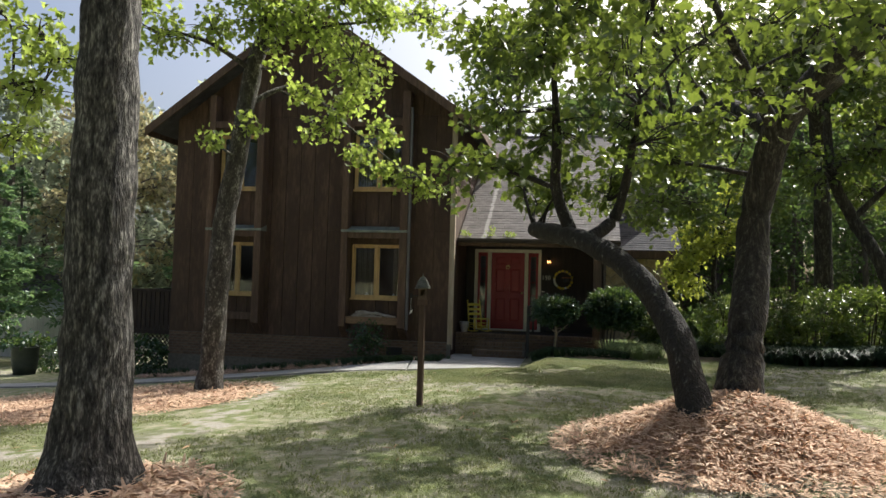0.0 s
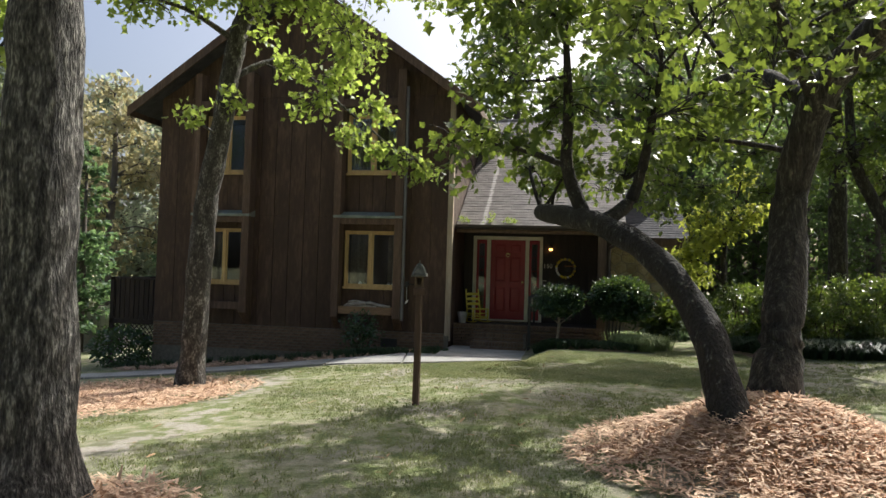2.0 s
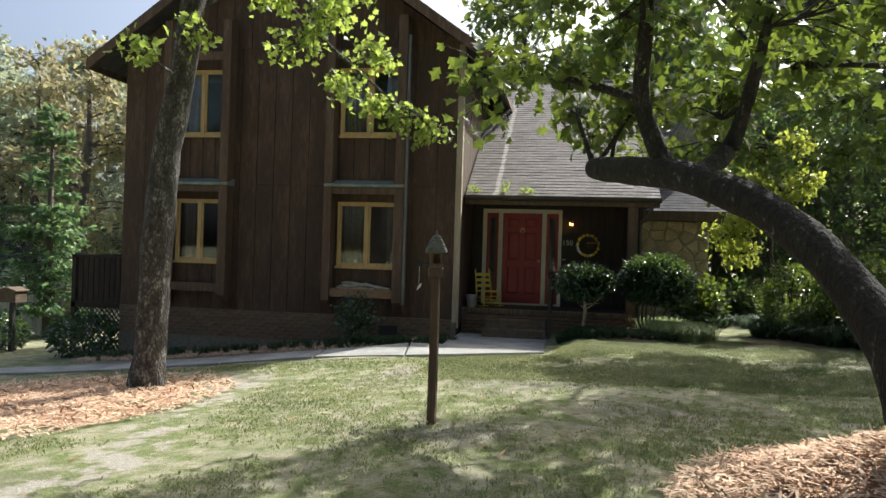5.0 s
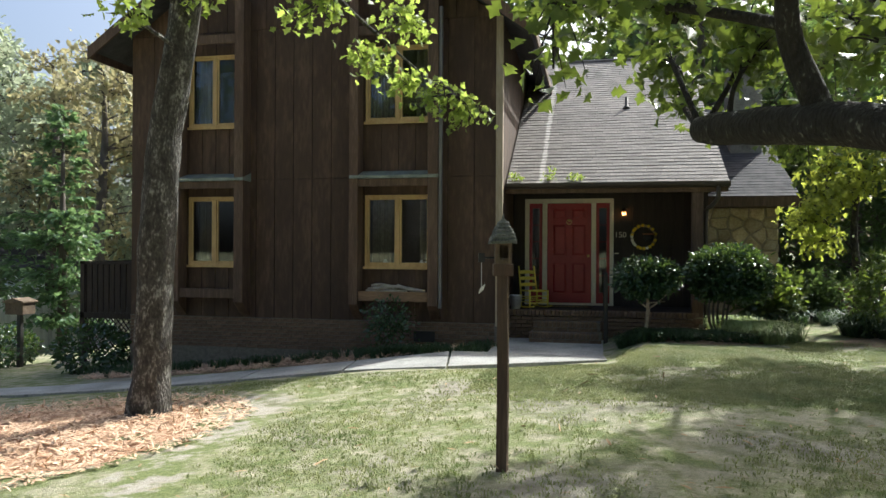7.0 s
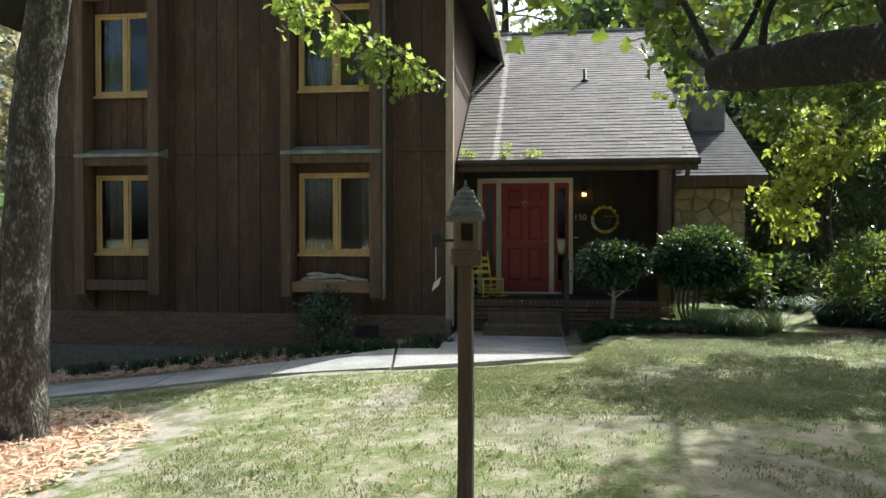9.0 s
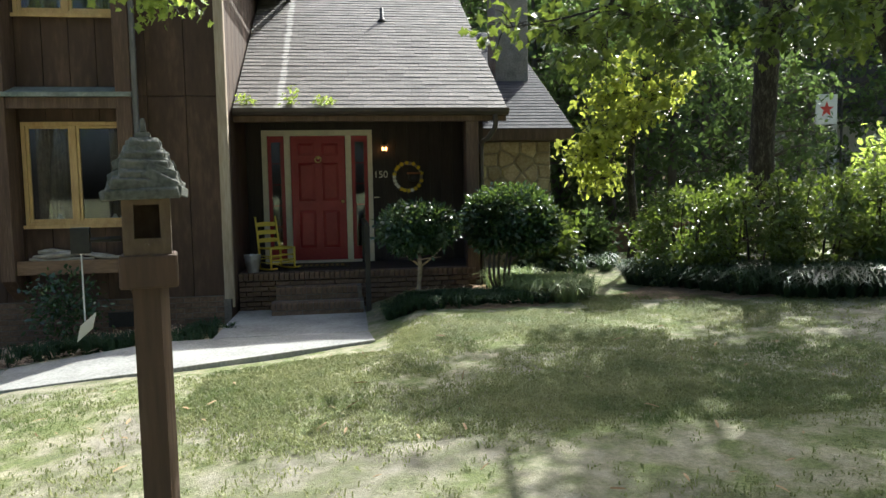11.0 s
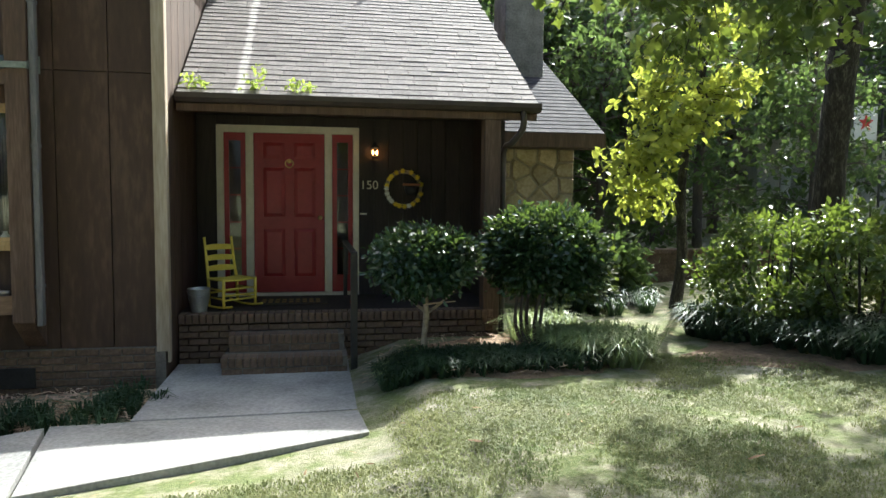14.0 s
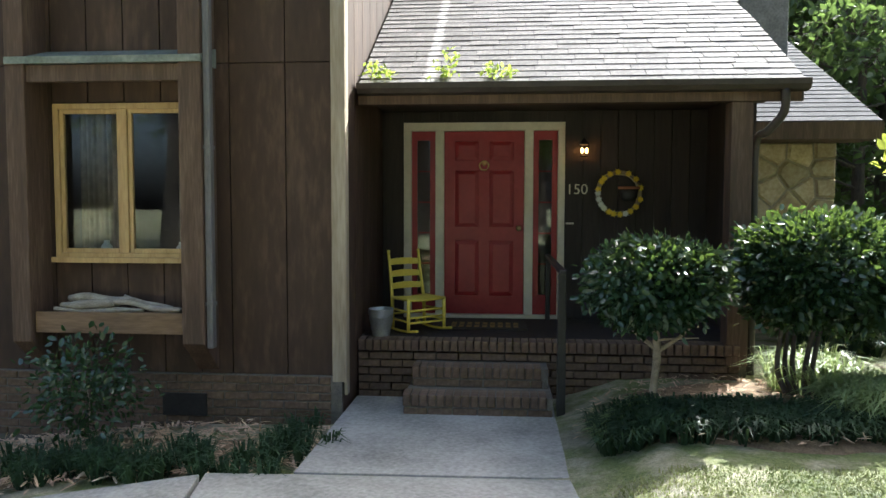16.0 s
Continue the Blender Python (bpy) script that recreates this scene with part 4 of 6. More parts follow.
# door mat
mt = thing("door_mat", "dark coir door mat with a worn yellow pattern", "door mat", at=(-0.3, 18.85, PZ))
Build().box((-0.42, -0.26, 0.0), (0.42, 0.26, 0.018)).ob("mat", M_MAT, mt, bevel=0.006)
b = Build()
for i in range(9):
    for j in (0, 1):
        b.box((-0.36 + i * 0.08, -0.18 + j * 0.18, 0.0182), (-0.31 + i * 0.08, -0.06 + j * 0.18, 0.021))
b.ob("pattern", M_MATPAT, mt)

# bucket
bk = thing("bucket", "galvanised metal bucket on the porch", "bucket", at=(-1.3, 18.22, PZ))
Build().lathe([(0.085, 0.0), (0.085, 0.01), (0.108, 0.13), (0.112, 0.135), (0.12, 0.25), (0.125, 0.258), (0.118, 0.262), (0.112, 0.25), (0.082, 0.015)], 24).ob("pail", M_ZINC, bk, True)
Build().tube([(0.12 * math.cos(a), -0.03 - 0.1 * math.sin(a), 0.24 - 0.06 * math.sin(a)) for a in [i * math.pi / 10 for i in range(11)]], [0.004] * 11, 5).ob("handle", M_ZINC, bk, True)


def rocking_chair():
    r = thing("rocking_chair", "small yellow ladder-back wooden rocking chair on the porch", "chair", at=(-0.98, 18.5, PZ))
    r.rotation_euler = (0, 0, radians(40))
    r.scale = (1.0, 1.0, 1.0)
    w, d = 0.19, 0.16
    for sx in (-1, 1):
        Build().tube([(sx * w, d, 0.035), (sx * w, d + 0.01, 0.3), (sx * (w - 0.01), d + 0.06, 0.56), (sx * (w - 0.01), d + 0.1, 0.78), (sx * (w - 0.01), d + 0.105, 0.8)], [0.017, 0.018, 0.016, 0.014, 0.018], 9).ob("back_post", M_YELLOW, r, True)
        Build().tube([(sx * (w + 0.02), -d, 0.035), (sx * (w + 0.02), -d, 0.2), (sx * (w + 0.02), -d, 0.345)], [0.016, 0.019, 0.017], 9).ob("front_leg", M_YELLOW, r, True)
        b = Build()
        pts = []
        for i in range(15):
            y = -0.3 + i * 0.045
            pts.append((sx * (w + 0.01), y, 0.02 + 0.32 * (y - 0.02) ** 2))
        b.tube(pts, [0.014] * 15, 6)
        b.ob("rocker", M_YELLOW, r, True)
        for z in (0.12, 0.22):
            Build().tube([(sx * (w + 0.015), -d, z), (sx * w, d, z)], [0.01, 0.01], 7).ob("stretcher", M_YELLOW, r, True)
    for z in (0.11, 0.16, 0.23):
        Build().tube([(-w - 0.02, -d, z), (w + 0.02, -d, z)], [0.011, 0.011], 7).ob("stretcher", M_YELLOW, r, True)
    Build().tube([(-w, d, 0.17), (w, d, 0.17)], [0.01, 0.01], 7).ob("stretcher", M_YELLOW, r, True)
    b = Build()
    for i in range(11):
        y = -d - 0.005 + i * 0.0315
        b.tube([(-w - 0.02, y, 0.335), (0, y, 0.325), (w + 0.02, y, 0.335)], [0.014] * 3, 6)
    b.ob("seat", M_YELLOW, r, True)
    for z, yb in ((0.44, 0.03), (0.56, 0.06), (0.68, 0.085)):
        b = Build()
        k = 8
        vs = []
        for i in range(k + 1):
            x = -w + 0.012 + (2 * w - 0.024) * i / k
            y = d + yb + 0.025 * math.sin(math.pi * i / k)
            h = 0.028 + 0.012 * math.sin(math.pi * i / k)
            vs += [(x, y, z - 0.028), (x, y, z + h), (x, y + 0.012, z - 0.028), (x, y + 0.012, z + h)]
        fs = []
        for i in range(k):
            p = 4 * i
            fs += [(p, p + 4, p + 5, p + 1), (p + 2, p + 3, p + 7, p + 6), (p + 1, p + 5, p + 7, p + 3), (p, p + 2, p + 6, p + 4)]
        b.add(vs, fs).ob("ladder_slat", M_YELLOW, r)
    return r


rocking_chair()

# handrail by the steps
hr = thing("handrail", "black iron handrail with a square post beside the steps", "handrail", at=(0, 0, 0))
Build().box((0.325, 17.4, 0.1), (0.395, 17.47, 1.37)).ob("post", M_BLACK, hr, bevel=0.006)
Build().box((0.33, 17.34, 1.372), (0.39, 19.42, 1.41)).box((0.335, 19.3, 0.69), (0.385, 19.35, 1.371)).ob("rail", M_BLACK, hr, bevel=0.008)

# ---- porch roof ----
EY, EZ, RX1, SL, RY = 17.98, 3.06, 2.48, 0.626, 24.0
porch_roof = thing("roof", "grey weathered asphalt shingle roof over the porch", "roof", kind="structure")
b = Build()
rz = EZ + SL * (RY - EY)
slope_slab(b, (X1 + 0.035, EY, EZ - 0.03), (RX1, EY, EZ - 0.03), (RX1, RY, rz - 0.03), (X1 + 0.035, RY, rz - 0.03), 0.1)
slope_slab(b, (X1 + 0.035, RY, rz - 0.03), (RX1, RY, rz - 0.03), (RX1, RY + 4, rz - 2.4), (X1 + 0.035, RY + 4, rz - 2.4), 0.1)
b.ob("roof_deck", M_SHINGLE_D, porch_roof)
gut = thing("gutter", "dark brown gutter along the porch eave", "gutter", kind="structure")
prof = [(0.0, 0.0), (-0.09, 0.01), (-0.12, 0.05), (-0.125, 0.1), (-0.115, 0.1), (-0.108, 0.055), (-0.085, 0.02), (-0.008, 0.012), (-0.008, 0.1), (0.0, 0.1)]
k = len(prof)
vs = [(X1 + 0.04, EY + y, EZ - 0.12 + z) for y, z in prof] + [(RX1 + 0.02, EY + y, EZ - 0.12 + z) for y, z in prof]
Build().add(vs, [(i, (i + 1) % k, (i + 1) % k + k, i + k) for i in range(k)] + [tuple(range(k))[::-1], tuple(range(k, 2 * k))]).ob("trough", M_GUTTER, gut)
Build().box((X1 + 0.04, EY + 0.003, EZ - 0.2), (RX1, EY + 0.04, EZ - 0.045)).ob("fascia", M_TRIM, gut)
Build().tube(curve_pts([(2.3, EY - 0.06, EZ - 0.1), (2.3, EY - 0.04, EZ - 0.3), (2.2, EY + 0.06, EZ - 0.46), (2.125, EY + 0.14, EZ - 0.58), (2.125, EY + 0.14, EZ - 1.4), (2.125, EY + 0.14, 0.4)], 4), [0.038] * 21, 8).ob("downspout", M_GUTTER, gut, True)
Build().box((RX1 - 0.02, EY, EZ - 0.2), (RX1 - 0.005, EY + 0.02, EZ - 0.1)).ob("end_cap", M_GUTTER, gut)
tagged(Build().box((RX1 - 0.06, DY, 3.0), (RX1 - 0.02, RY, 3.05)).ob("soffit", M_DARKWALL), "dark soffit under the porch roof", "trim", kind="structure")
# gable wall at the end of the porch roof
b = Build()
b.add([(PX1 + 0.04, 18.3, 3.05), (PX1 + 0.04, 24, 3.05), (PX1 + 0.04, 24, rz - 0.16), (PX1 + 0.1, 18.3, 3.05), (PX1 + 0.1, 24, 3.05), (PX1 + 0.1, 24, rz - 0.16)], [(0, 2, 1), (3, 4, 5), (0, 3, 5, 2), (1, 2, 5, 4), (0, 1, 4, 3)])
tagged(b.ob("wall_gable", M_SIDING), "brown boarded gable over the porch", "wall", kind="structure")
# vent pipe
tagged(Build().lathe([(0.09, 0), (0.05, 0.06), (0.035, 0.07), (0.035, 0.26), (0.028, 0.26), (0.028, 0.1)], 12, pose(0.85, 21.1, EZ + SL * (21.1 - EY) - 0.03)).ob("vent_pipe", M_BLACK, smooth=True), "dark vent pipe on the porch roof", "vent pipe")

# ---- right wing, stone chimney end ----
WY, WX1 = 20.55, 3.95
wb = Build().box((PX1 + 0.1, WY + 0.036, -0.3), (WX1 - 0.05, 26, 2.85))
stone_wall = tagged(wb.ob("wall_stone", M_JOINT), "tan field-stone wall of the side wing", "wall", kind="structure")
wr = thing("roof", "dark shingled roof of the side wing", "roof", kind="structure")
b = Build()
slope_slab(b, (PX1 + 0.1, 20.15, 2.93), (4.22, 20.15, 2.93), (4.22, 25.4, 5.75), (PX1 + 0.1, 25.4, 5.75), 0.08)
for i in range(40):
    y = 20.15 + i * 0.131
    z = 2.93 + (y - 20.15) * 0.537
    b.box((PX1 + 0.1, 0, 0), (4.22, 0.148, 0.01), pose(0, y, z, math.degrees(math.atan(0.537)) - 3, 0, 0))
b.ob("roof_deck", M_SHINGLE_D, wr)
Build().box((PX1 + 0.1, 20.1, 2.72), (4.22, 20.145, 2.92)).ob("fascia", M_TRIM, wr)
Build().box((4.18, 20.146, 2.73), (4.22, 20.6, 2.84)).ob("return", M_WHITE, wr)
Build().box((PX1 + 0.1, 20.15, 2.72), (4.17, 20.6, 2.74)).ob("soffit", M_TRIM, wr)
ch = thing("chimney", "tall stone chimney behind the side wing", "chimney", kind="structure")
Build().box((3.25, 22.3, 2.9), (3.95, 23.1, 5.95)).box((3.19, 22.24, 5.95), (4.01, 23.16, 6.08)).ob("stack", M_CHIMNEY, ch, bevel=0.02)


# ---- low brick garden wall behind the hedge, and a pipe beside the window bay ----
tagged(Build().box((4.3, 21.6, -0.1), (9.0, 21.85, 1.02)).box((4.27, 21.57, 1.02), (9.03, 21.88, 1.1)).ob("garden_wall", M_BRICK, bevel=0.01), "low brown brick garden wall in the shade", "wall", kind="structure")
for x0, x1 in BAYS[1:]:
    pipe = thing("conduit", "grey metal pipe running down beside a window post", "pipe", kind="structure")
    Build().box((x1 + 0.165, FY - 0.29, 0.74), (x1 + 0.225, FY - 0.21, 6.2)).ob("pipe", M_PIPE, pipe, bevel=0.012)
    b = Build()
    for z in (1.1, 2.4, 3.7, 5.0):
        b.box((x1 + 0.163, FY - 0.294, z), (x1 + 0.229, FY - 0.206, z + 0.03))
    b.ob("strap", M_PIPE, pipe)

# ---- trees that stand in the garden ----
def crown(points, spread, twigs, per):
    return [(p, spread, twigs, per) for p in points]


tree("tree", "tall straight tree with dark furrowed bark and flared foot", "garden trees",
     [(-1.95, 4.88, 0.2), (-1.97, 4.9, 1.2), (-1.98, 4.9, 2.6), (-1.96, 4.88, 4.2), (-1.9, 4.9, 7.0), (-1.8, 5.0, 11.0)], [0.27, 0.25, 0.225, 0.205, 0.18, 0.12],
     [([(-1.9, 4.9, 7.2), (-2.8, 5.4, 8.2), (-4.0, 6.2, 9.2)], [0.09, 0.06, 0.03]), ([(-1.9, 4.9, 7.6), (-1.0, 4.2, 8.6), (0.2, 3.6, 9.4)], [0.09, 0.06, 0.03])],
     crown([(-3.8, 6.2, 9.0), (-2.6, 3.6, 9.2), (0.0, 3.8, 9.4), (-1.6, 5.4, 10.8), (-2.8, 5.6, 11.2), (-0.6, 6.0, 10.2)], (1.3, 1.3, 0.8), 34, 9),
     M_BARK_A, M_LEAF_OAK, 0.19, "lobed", 21, seg=40, flare=1.0)

B_SPRAY = [(-2.97, 14.1, 4.45), (-2.55, 14.9, 4.3), (-2.15, 15.5, 4.1), (-1.75, 15.9, 3.92)]
tree("tree", "slender leaning tree with light green foliage before the house", "garden trees",
     [(-4.66, 11.62, -0.25), (-4.62, 11.62, 0.8), (-4.53, 11.63, 2.79), (-4.3, 11.64, 4.2), (-4.09, 11.65, 5.57), (-3.75, 11.62, 6.74), (-3.5, 11.6, 9.0)], [0.24, 0.2, 0.185, 0.165, 0.145, 0.12, 0.06],
     [([(-4.2, 11.65, 4.9), (-3.6, 12.4, 5.4), (-2.95, 13.8, 4.9), (-2.3, 15.1, 4.35)], [0.055, 0.04, 0.025, 0.012]),
      ([(-4.1, 11.65, 5.5), (-4.6, 10.9, 5.8), (-5.2, 10.2, 5.8)], [0.05, 0.035, 0.015]),
      ([(-4.0, 11.65, 5.9), (-3.0, 11.6, 6.2), (-1.9, 11.8, 6.35)], [0.05, 0.035, 0.015])],
     crown(B_SPRAY, (0.5, 0.4, 0.24), 12, 11) + crown([(-4.87, 10.11, 5.66), (-4.44, 10.88, 5.95), (-5.3, 10.3, 6.4)], (0.65, 0.6, 0.4), 20, 10)
     + crown([(-2.92, 11.53, 6.08), (-1.81, 11.81, 6.4), (-1.3, 13.4, 6.9), (-2.4, 12.6, 5.7), (-3.3, 11.3, 6.5), (-2.5, 11.6, 6.6), (-3.6, 10.8, 6.0), (-2.2, 11.4, 5.5), (-3.9, 11.0, 6.7)], (0.75, 0.7, 0.5), 30, 11)
     + crown([(-3.16, 11.9, 5.2), (-2.75, 13.0, 5.15), (-3.2, 12.6, 4.7), (-2.4, 13.8, 4.9)], (0.5, 0.5, 0.26), 14, 10)
     + crown([(-3.9, 11.3, 4.5), (-4.3, 10.7, 4.05), (-3.6, 11.6, 5.6)], (0.24, 0.24, 0.2), 6, 9)
     + crown([(-3.6, 11.4, 8.0), (-3.0, 12.2, 8.8), (-4.4, 11.0, 8.6), (-3.6, 10.6, 7.4)], (1.1, 1.1, 0.7), 26, 10),
     M_BARK_L, M_LEAF_MAPLE, 0.125, "lobed", 22, seg=24, flare=0.25)

tree("tree", "low leaning tree trunk with lichen and a sawn limb", "garden trees",
     [(2.68, 7.1, 0.6), (2.6, 7.22, 0.95), (2.47, 7.5, 1.5), (2.12, 7.95, 2.06), (1.63, 8.55, 2.42), (1.25, 9.3, 2.58), (0.93, 10.04, 2.68)], [0.18, 0.155, 0.135, 0.125, 0.125, 0.12, 0.105],
     [([(1.45, 8.95, 2.55), (1.25, 8.95, 3.1), (1.25, 8.8, 3.7), (1.2, 8.3, 4.6)], [0.085, 0.07, 0.055, 0.025]),
      ([(1.62, 8.6, 2.45), (1.95, 9.0, 2.75), (2.1, 8.95, 3.3), (2.2, 8.6, 4.1)], [0.085, 0.07, 0.05, 0.025]),
      ([(1.25, 8.95, 3.1), (0.7, 9.3, 3.35), (0.0, 9.5, 3.5)], [0.04, 0.028, 0.012])],
     crown([(0.4, 8.04, 4.61), (0.53, 8.76, 4.0), (1.12, 7.67, 4.34), (1.35, 8.9, 3.75), (1.92, 7.24, 4.1), (1.37, 7.07, 4.6), (2.61, 6.64, 4.1)], (0.6, 0.6, 0.42), 22, 10)
     + crown([(-0.1, 9.28, 3.45), (0.62, 9.4, 3.45), (1.95, 9.47, 3.25), (2.48, 8.35, 3.6), (2.08, 8.86, 3.75), (1.34, 9.8, 3.3)], (0.45, 0.45, 0.3), 15, 10)
     + crown([(-0.15, 9.9, 3.15), (0.2, 10.2, 3.6), (0.85, 10.8, 3.3), (1.25, 10.2, 3.5), (0.95, 11.4, 3.25)], (0.42, 0.42, 0.24), 12, 9)
     + crown([(0.3, 7.6, 5.4), (1.4, 7.8, 5.4), (2.4, 7.6, 5.2), (0.9, 9.2, 5.0), (2.0, 9.6, 4.8)], (0.9, 0.9, 0.5), 24, 10),
     M_BARK_C, M_LEAF_OAK, 0.135, "lobed", 23, seg=24, twig_r=0.009)

tree("tree", "dark leaning tree with a broad low crown over the lawn", "garden trees",
     [(3.1, 7.75, 0.55), (3.15, 7.8, 0.95), (3.32, 8.2, 1.8), (3.44, 8.5, 2.68), (3.6, 8.3, 3.6), (3.95, 8.0, 4.15), (4.5, 7.6, 4.7), (5.0, 7.2, 5.8)], [0.26, 0.215, 0.185, 0.17, 0.165, 0.145, 0.12, 0.07],
     [([(3.62, 8.3, 3.6), (3.3, 9.4, 4.2), (3.0, 11.0, 4.4), (2.8, 13.2, 4.1), (2.8, 14.6, 3.7)], [0.12, 0.09, 0.07, 0.04, 0.02]),
      ([(3.95, 8.0, 4.15), (4.6, 9.5, 4.5), (4.8, 11.6, 4.6), (4.7, 13.8, 4.0)], [0.1, 0.07, 0.05, 0.025]),
      ([(3.62, 8.3, 3.6), (3.1, 7.6, 4.2), (2.6, 6.9, 4.8)], [0.08, 0.05, 0.02])],
     crown([(3.16, 7.4, 3.8), (4.7, 7.7, 4.3), (3.82, 6.34, 4.1), (3.51, 7.41, 4.5), (3.47, 9.76, 3.55), (2.9, 8.6, 3.8), (2.53, 9.6, 3.5)], (0.6, 0.6, 0.4), 20, 10)
     + crown([(2.1, 11.7, 3.5), (2.9, 12.2, 3.9), (3.3, 11.4, 4.2), (4.0, 12.8, 3.9)], (0.7, 0.7, 0.35), 20, 10)
     + crown([(2.55, 15.05, 3.5), (3.7, 15.05, 3.5), (4.85, 14.9, 3.4), (1.75, 14.8, 3.5), (5.0, 14.0, 3.5), (3.1, 14.6, 3.6), (3.2, 16.0, 3.2), (4.2, 16.0, 3.3)], (0.62, 0.55, 0.26), 17, 10)
     # These high clumps are added, mostly out of view, to shade the lawn.
     + crown([(4.0, 7.0, 5.6), (2.4, 9.6, 5.6), (1.6, 10.8, 5.7), (2.6, 11.6, 5.9), (3.6, 12.6, 6.2), (1.8, 12.4, 6.0), (2.8, 13.6, 6.2), (4.6, 13.8, 6.4), (0.9, 11.6, 5.9)], (0.85, 0.85, 0.4), 24, 10),
     M_BARK, M_LEAF_OAK, 0.135, "lobed", 24, seg=28, flare=0.35, twig_r=0.009)

tree("tree", "small tree with yellowing leaves beside the side wing", "garden trees",
     [(4.9, 19.2, 0.3), (4.95, 19.1, 1.2), (4.8, 18.9, 2.2), (4.9, 18.8, 3.2), (5.2, 18.8, 4.4)], [0.09, 0.075, 0.06, 0.045, 0.02],
     [([(4.85, 19.0, 1.8), (4.3, 18.6, 2.3), (3.8, 18.4, 2.4)], [0.035, 0.025, 0.01])],
     crown([(3.85, 18.4, 2.3), (4.0, 18.4, 2.6), (4.3, 18.45, 2.85), (4.65, 18.4, 2.95), (5.0, 18.6, 3.25), (5.45, 18.7, 3.5), (4.6, 18.9, 3.7), (4.2, 18.7, 2.0), (5.3, 19.0, 4.3), (4.3, 18.8, 3.3)], (0.46, 0.46, 0.3), 24, 11),
     M_BARK, M_LEAF_YEL, 0.125, "oval", 25, seg=10, twig_r=0.008)

tree("tree", "shade tree with a bent dark trunk behind the hedge", "garden trees",
     [(7.9, 15.6, 0.4), (7.6, 15.4, 1.6), (7.2, 15.3, 2.6), (6.85, 15.6, 3.4), (6.4, 15.4, 4.3), (6.2, 15.2, 6.0)], [0.17, 0.15, 0.13, 0.12, 0.1, 0.05],
     [([(6.85, 15.6, 3.4), (7.8, 15.4, 4.4), (8.8, 15.0, 5.2)], [0.07, 0.05, 0.02])],
     # Clumps above 5.5 m are added, mostly out of view, for lawn shade.
     crown([(6.2, 15.4, 4.2), (7.0, 14.6, 4.6), (8.0, 15.0, 4.4), (9.0, 15.6, 4.2), (7.4, 16.6, 4.0), (6.0, 16.4, 4.6), (8.6, 14.2, 3.5), (9.6, 15.0, 3.4), (6.6, 15.2, 5.8), (8.2, 15.6, 5.8), (5.6, 14.6, 6.4), (7.0, 13.6, 6.6), (5.0, 16.2, 6.6), (9.6, 13.4, 6.2), (8.2, 12.4, 6.6)], (1.0, 1.0, 0.5), 26, 11),
     M_BARK, M_LEAF_OAK, 0.15, "lobed", 26, seg=14)

# An oak added mostly out of view, to throw shade on the lawn.
shade_rng = random.Random(17)
ADDED_SHADE = [(shade_rng.uniform(4.4, 8.6), shade_rng.uniform(14.8, 19.8), shade_rng.uniform(6.2, 8.4)) for _ in range(54)]
tree("tree", "tall spreading oak added mostly out of view to shade the lawn", "garden trees",
     [(7.6, 19.6, 0.3), (7.5, 19.5, 2.4), (7.3, 19.0, 4.6), (6.9, 18.2, 6.2), (6.2, 17.0, 7.4), (5.6, 16.0, 8.6)], [0.26, 0.22, 0.19, 0.16, 0.12, 0.06],
     [([(6.9, 18.2, 6.2), (5.8, 17.6, 6.8), (5.2, 16.8, 7.0), (4.6, 16.0, 7.0)], [0.1, 0.07, 0.045, 0.02]),
      ([(6.9, 18.2, 6.2), (7.0, 17.0, 6.9), (6.6, 16.0, 7.1), (6.0, 15.0, 7.1)], [0.1, 0.07, 0.045, 0.02]),
      ([(7.3, 19.0, 4.6), (8.6, 18.6, 6.0), (8.6, 17.2, 6.8), (8.0, 15.6, 7.2)], [0.12, 0.09, 0.06, 0.03])],
     crown(ADDED_SHADE, (0.95, 0.95, 0.45), 15, 9), M_BARK, M_LEAF_OAK, 0.16, "lobed", 28, seg=16)

tree("tree", "broad-leaved tree at the edge of the garden", "garden trees",
     [(-7.6, 8.0, -0.2), (-7.5, 8.0, 2.0), (-7.2, 8.1, 4.0), (-7.0, 8.2, 7.0)], [0.2, 0.17, 0.13, 0.06],
     [([(-7.3, 8.1, 3.4), (-6.4, 8.2, 4.2), (-5.3, 8.2, 4.4)], [0.07, 0.045, 0.015])],
     crown([(-4.9, 7.4, 4.7), (-5.48, 8.3, 4.2), (-6.3, 8.9, 3.75), (-5.3, 8.3, 4.6), (-6.6, 8.0, 5.0), (-5.9, 7.6, 5.4), (-7.2, 8.2, 6.4)], (0.6, 0.6, 0.38), 18, 10),
     M_BARK, M_LEAF_MAPLE, 0.125, "lobed", 27, seg=12)


# ---- woodland round the plot ----
def wood_tree(name, label, seed, height, width, leafmat, leaf=0.34, n=34, low=0.3):
    rng = np.random.default_rng(seed)
    tr = [(0, 0, -0.4), (0.1, 0, height * 0.35), (-0.15, 0.1, height * 0.7), (0, 0, height * 0.97)]
    cl = []
    for k in range(n):
        h = rng.uniform(low, 1.0)
        w = width * (math.sin(math.pi * min(1, 0.18 + 0.8 * (h - low) / (1 - low))) * 0.9 + 0.1)
        a, q = rng.uniform(0, 6.28), rng.uniform(0.2, 1) ** 0.5
        cl.append(((w * q * math.cos(a), w * q * math.sin(a), h * height), (width * 0.36, width * 0.36, height * 0.065), 9, 8))
    return tree(name, label, "woodland trees", tr, [height * 0.022, height * 0.018, height * 0.011, 0.03], [], cl, M_BARK_FAR, leafmat, leaf, "oval", seed, seg=8, twig_r=0.02)


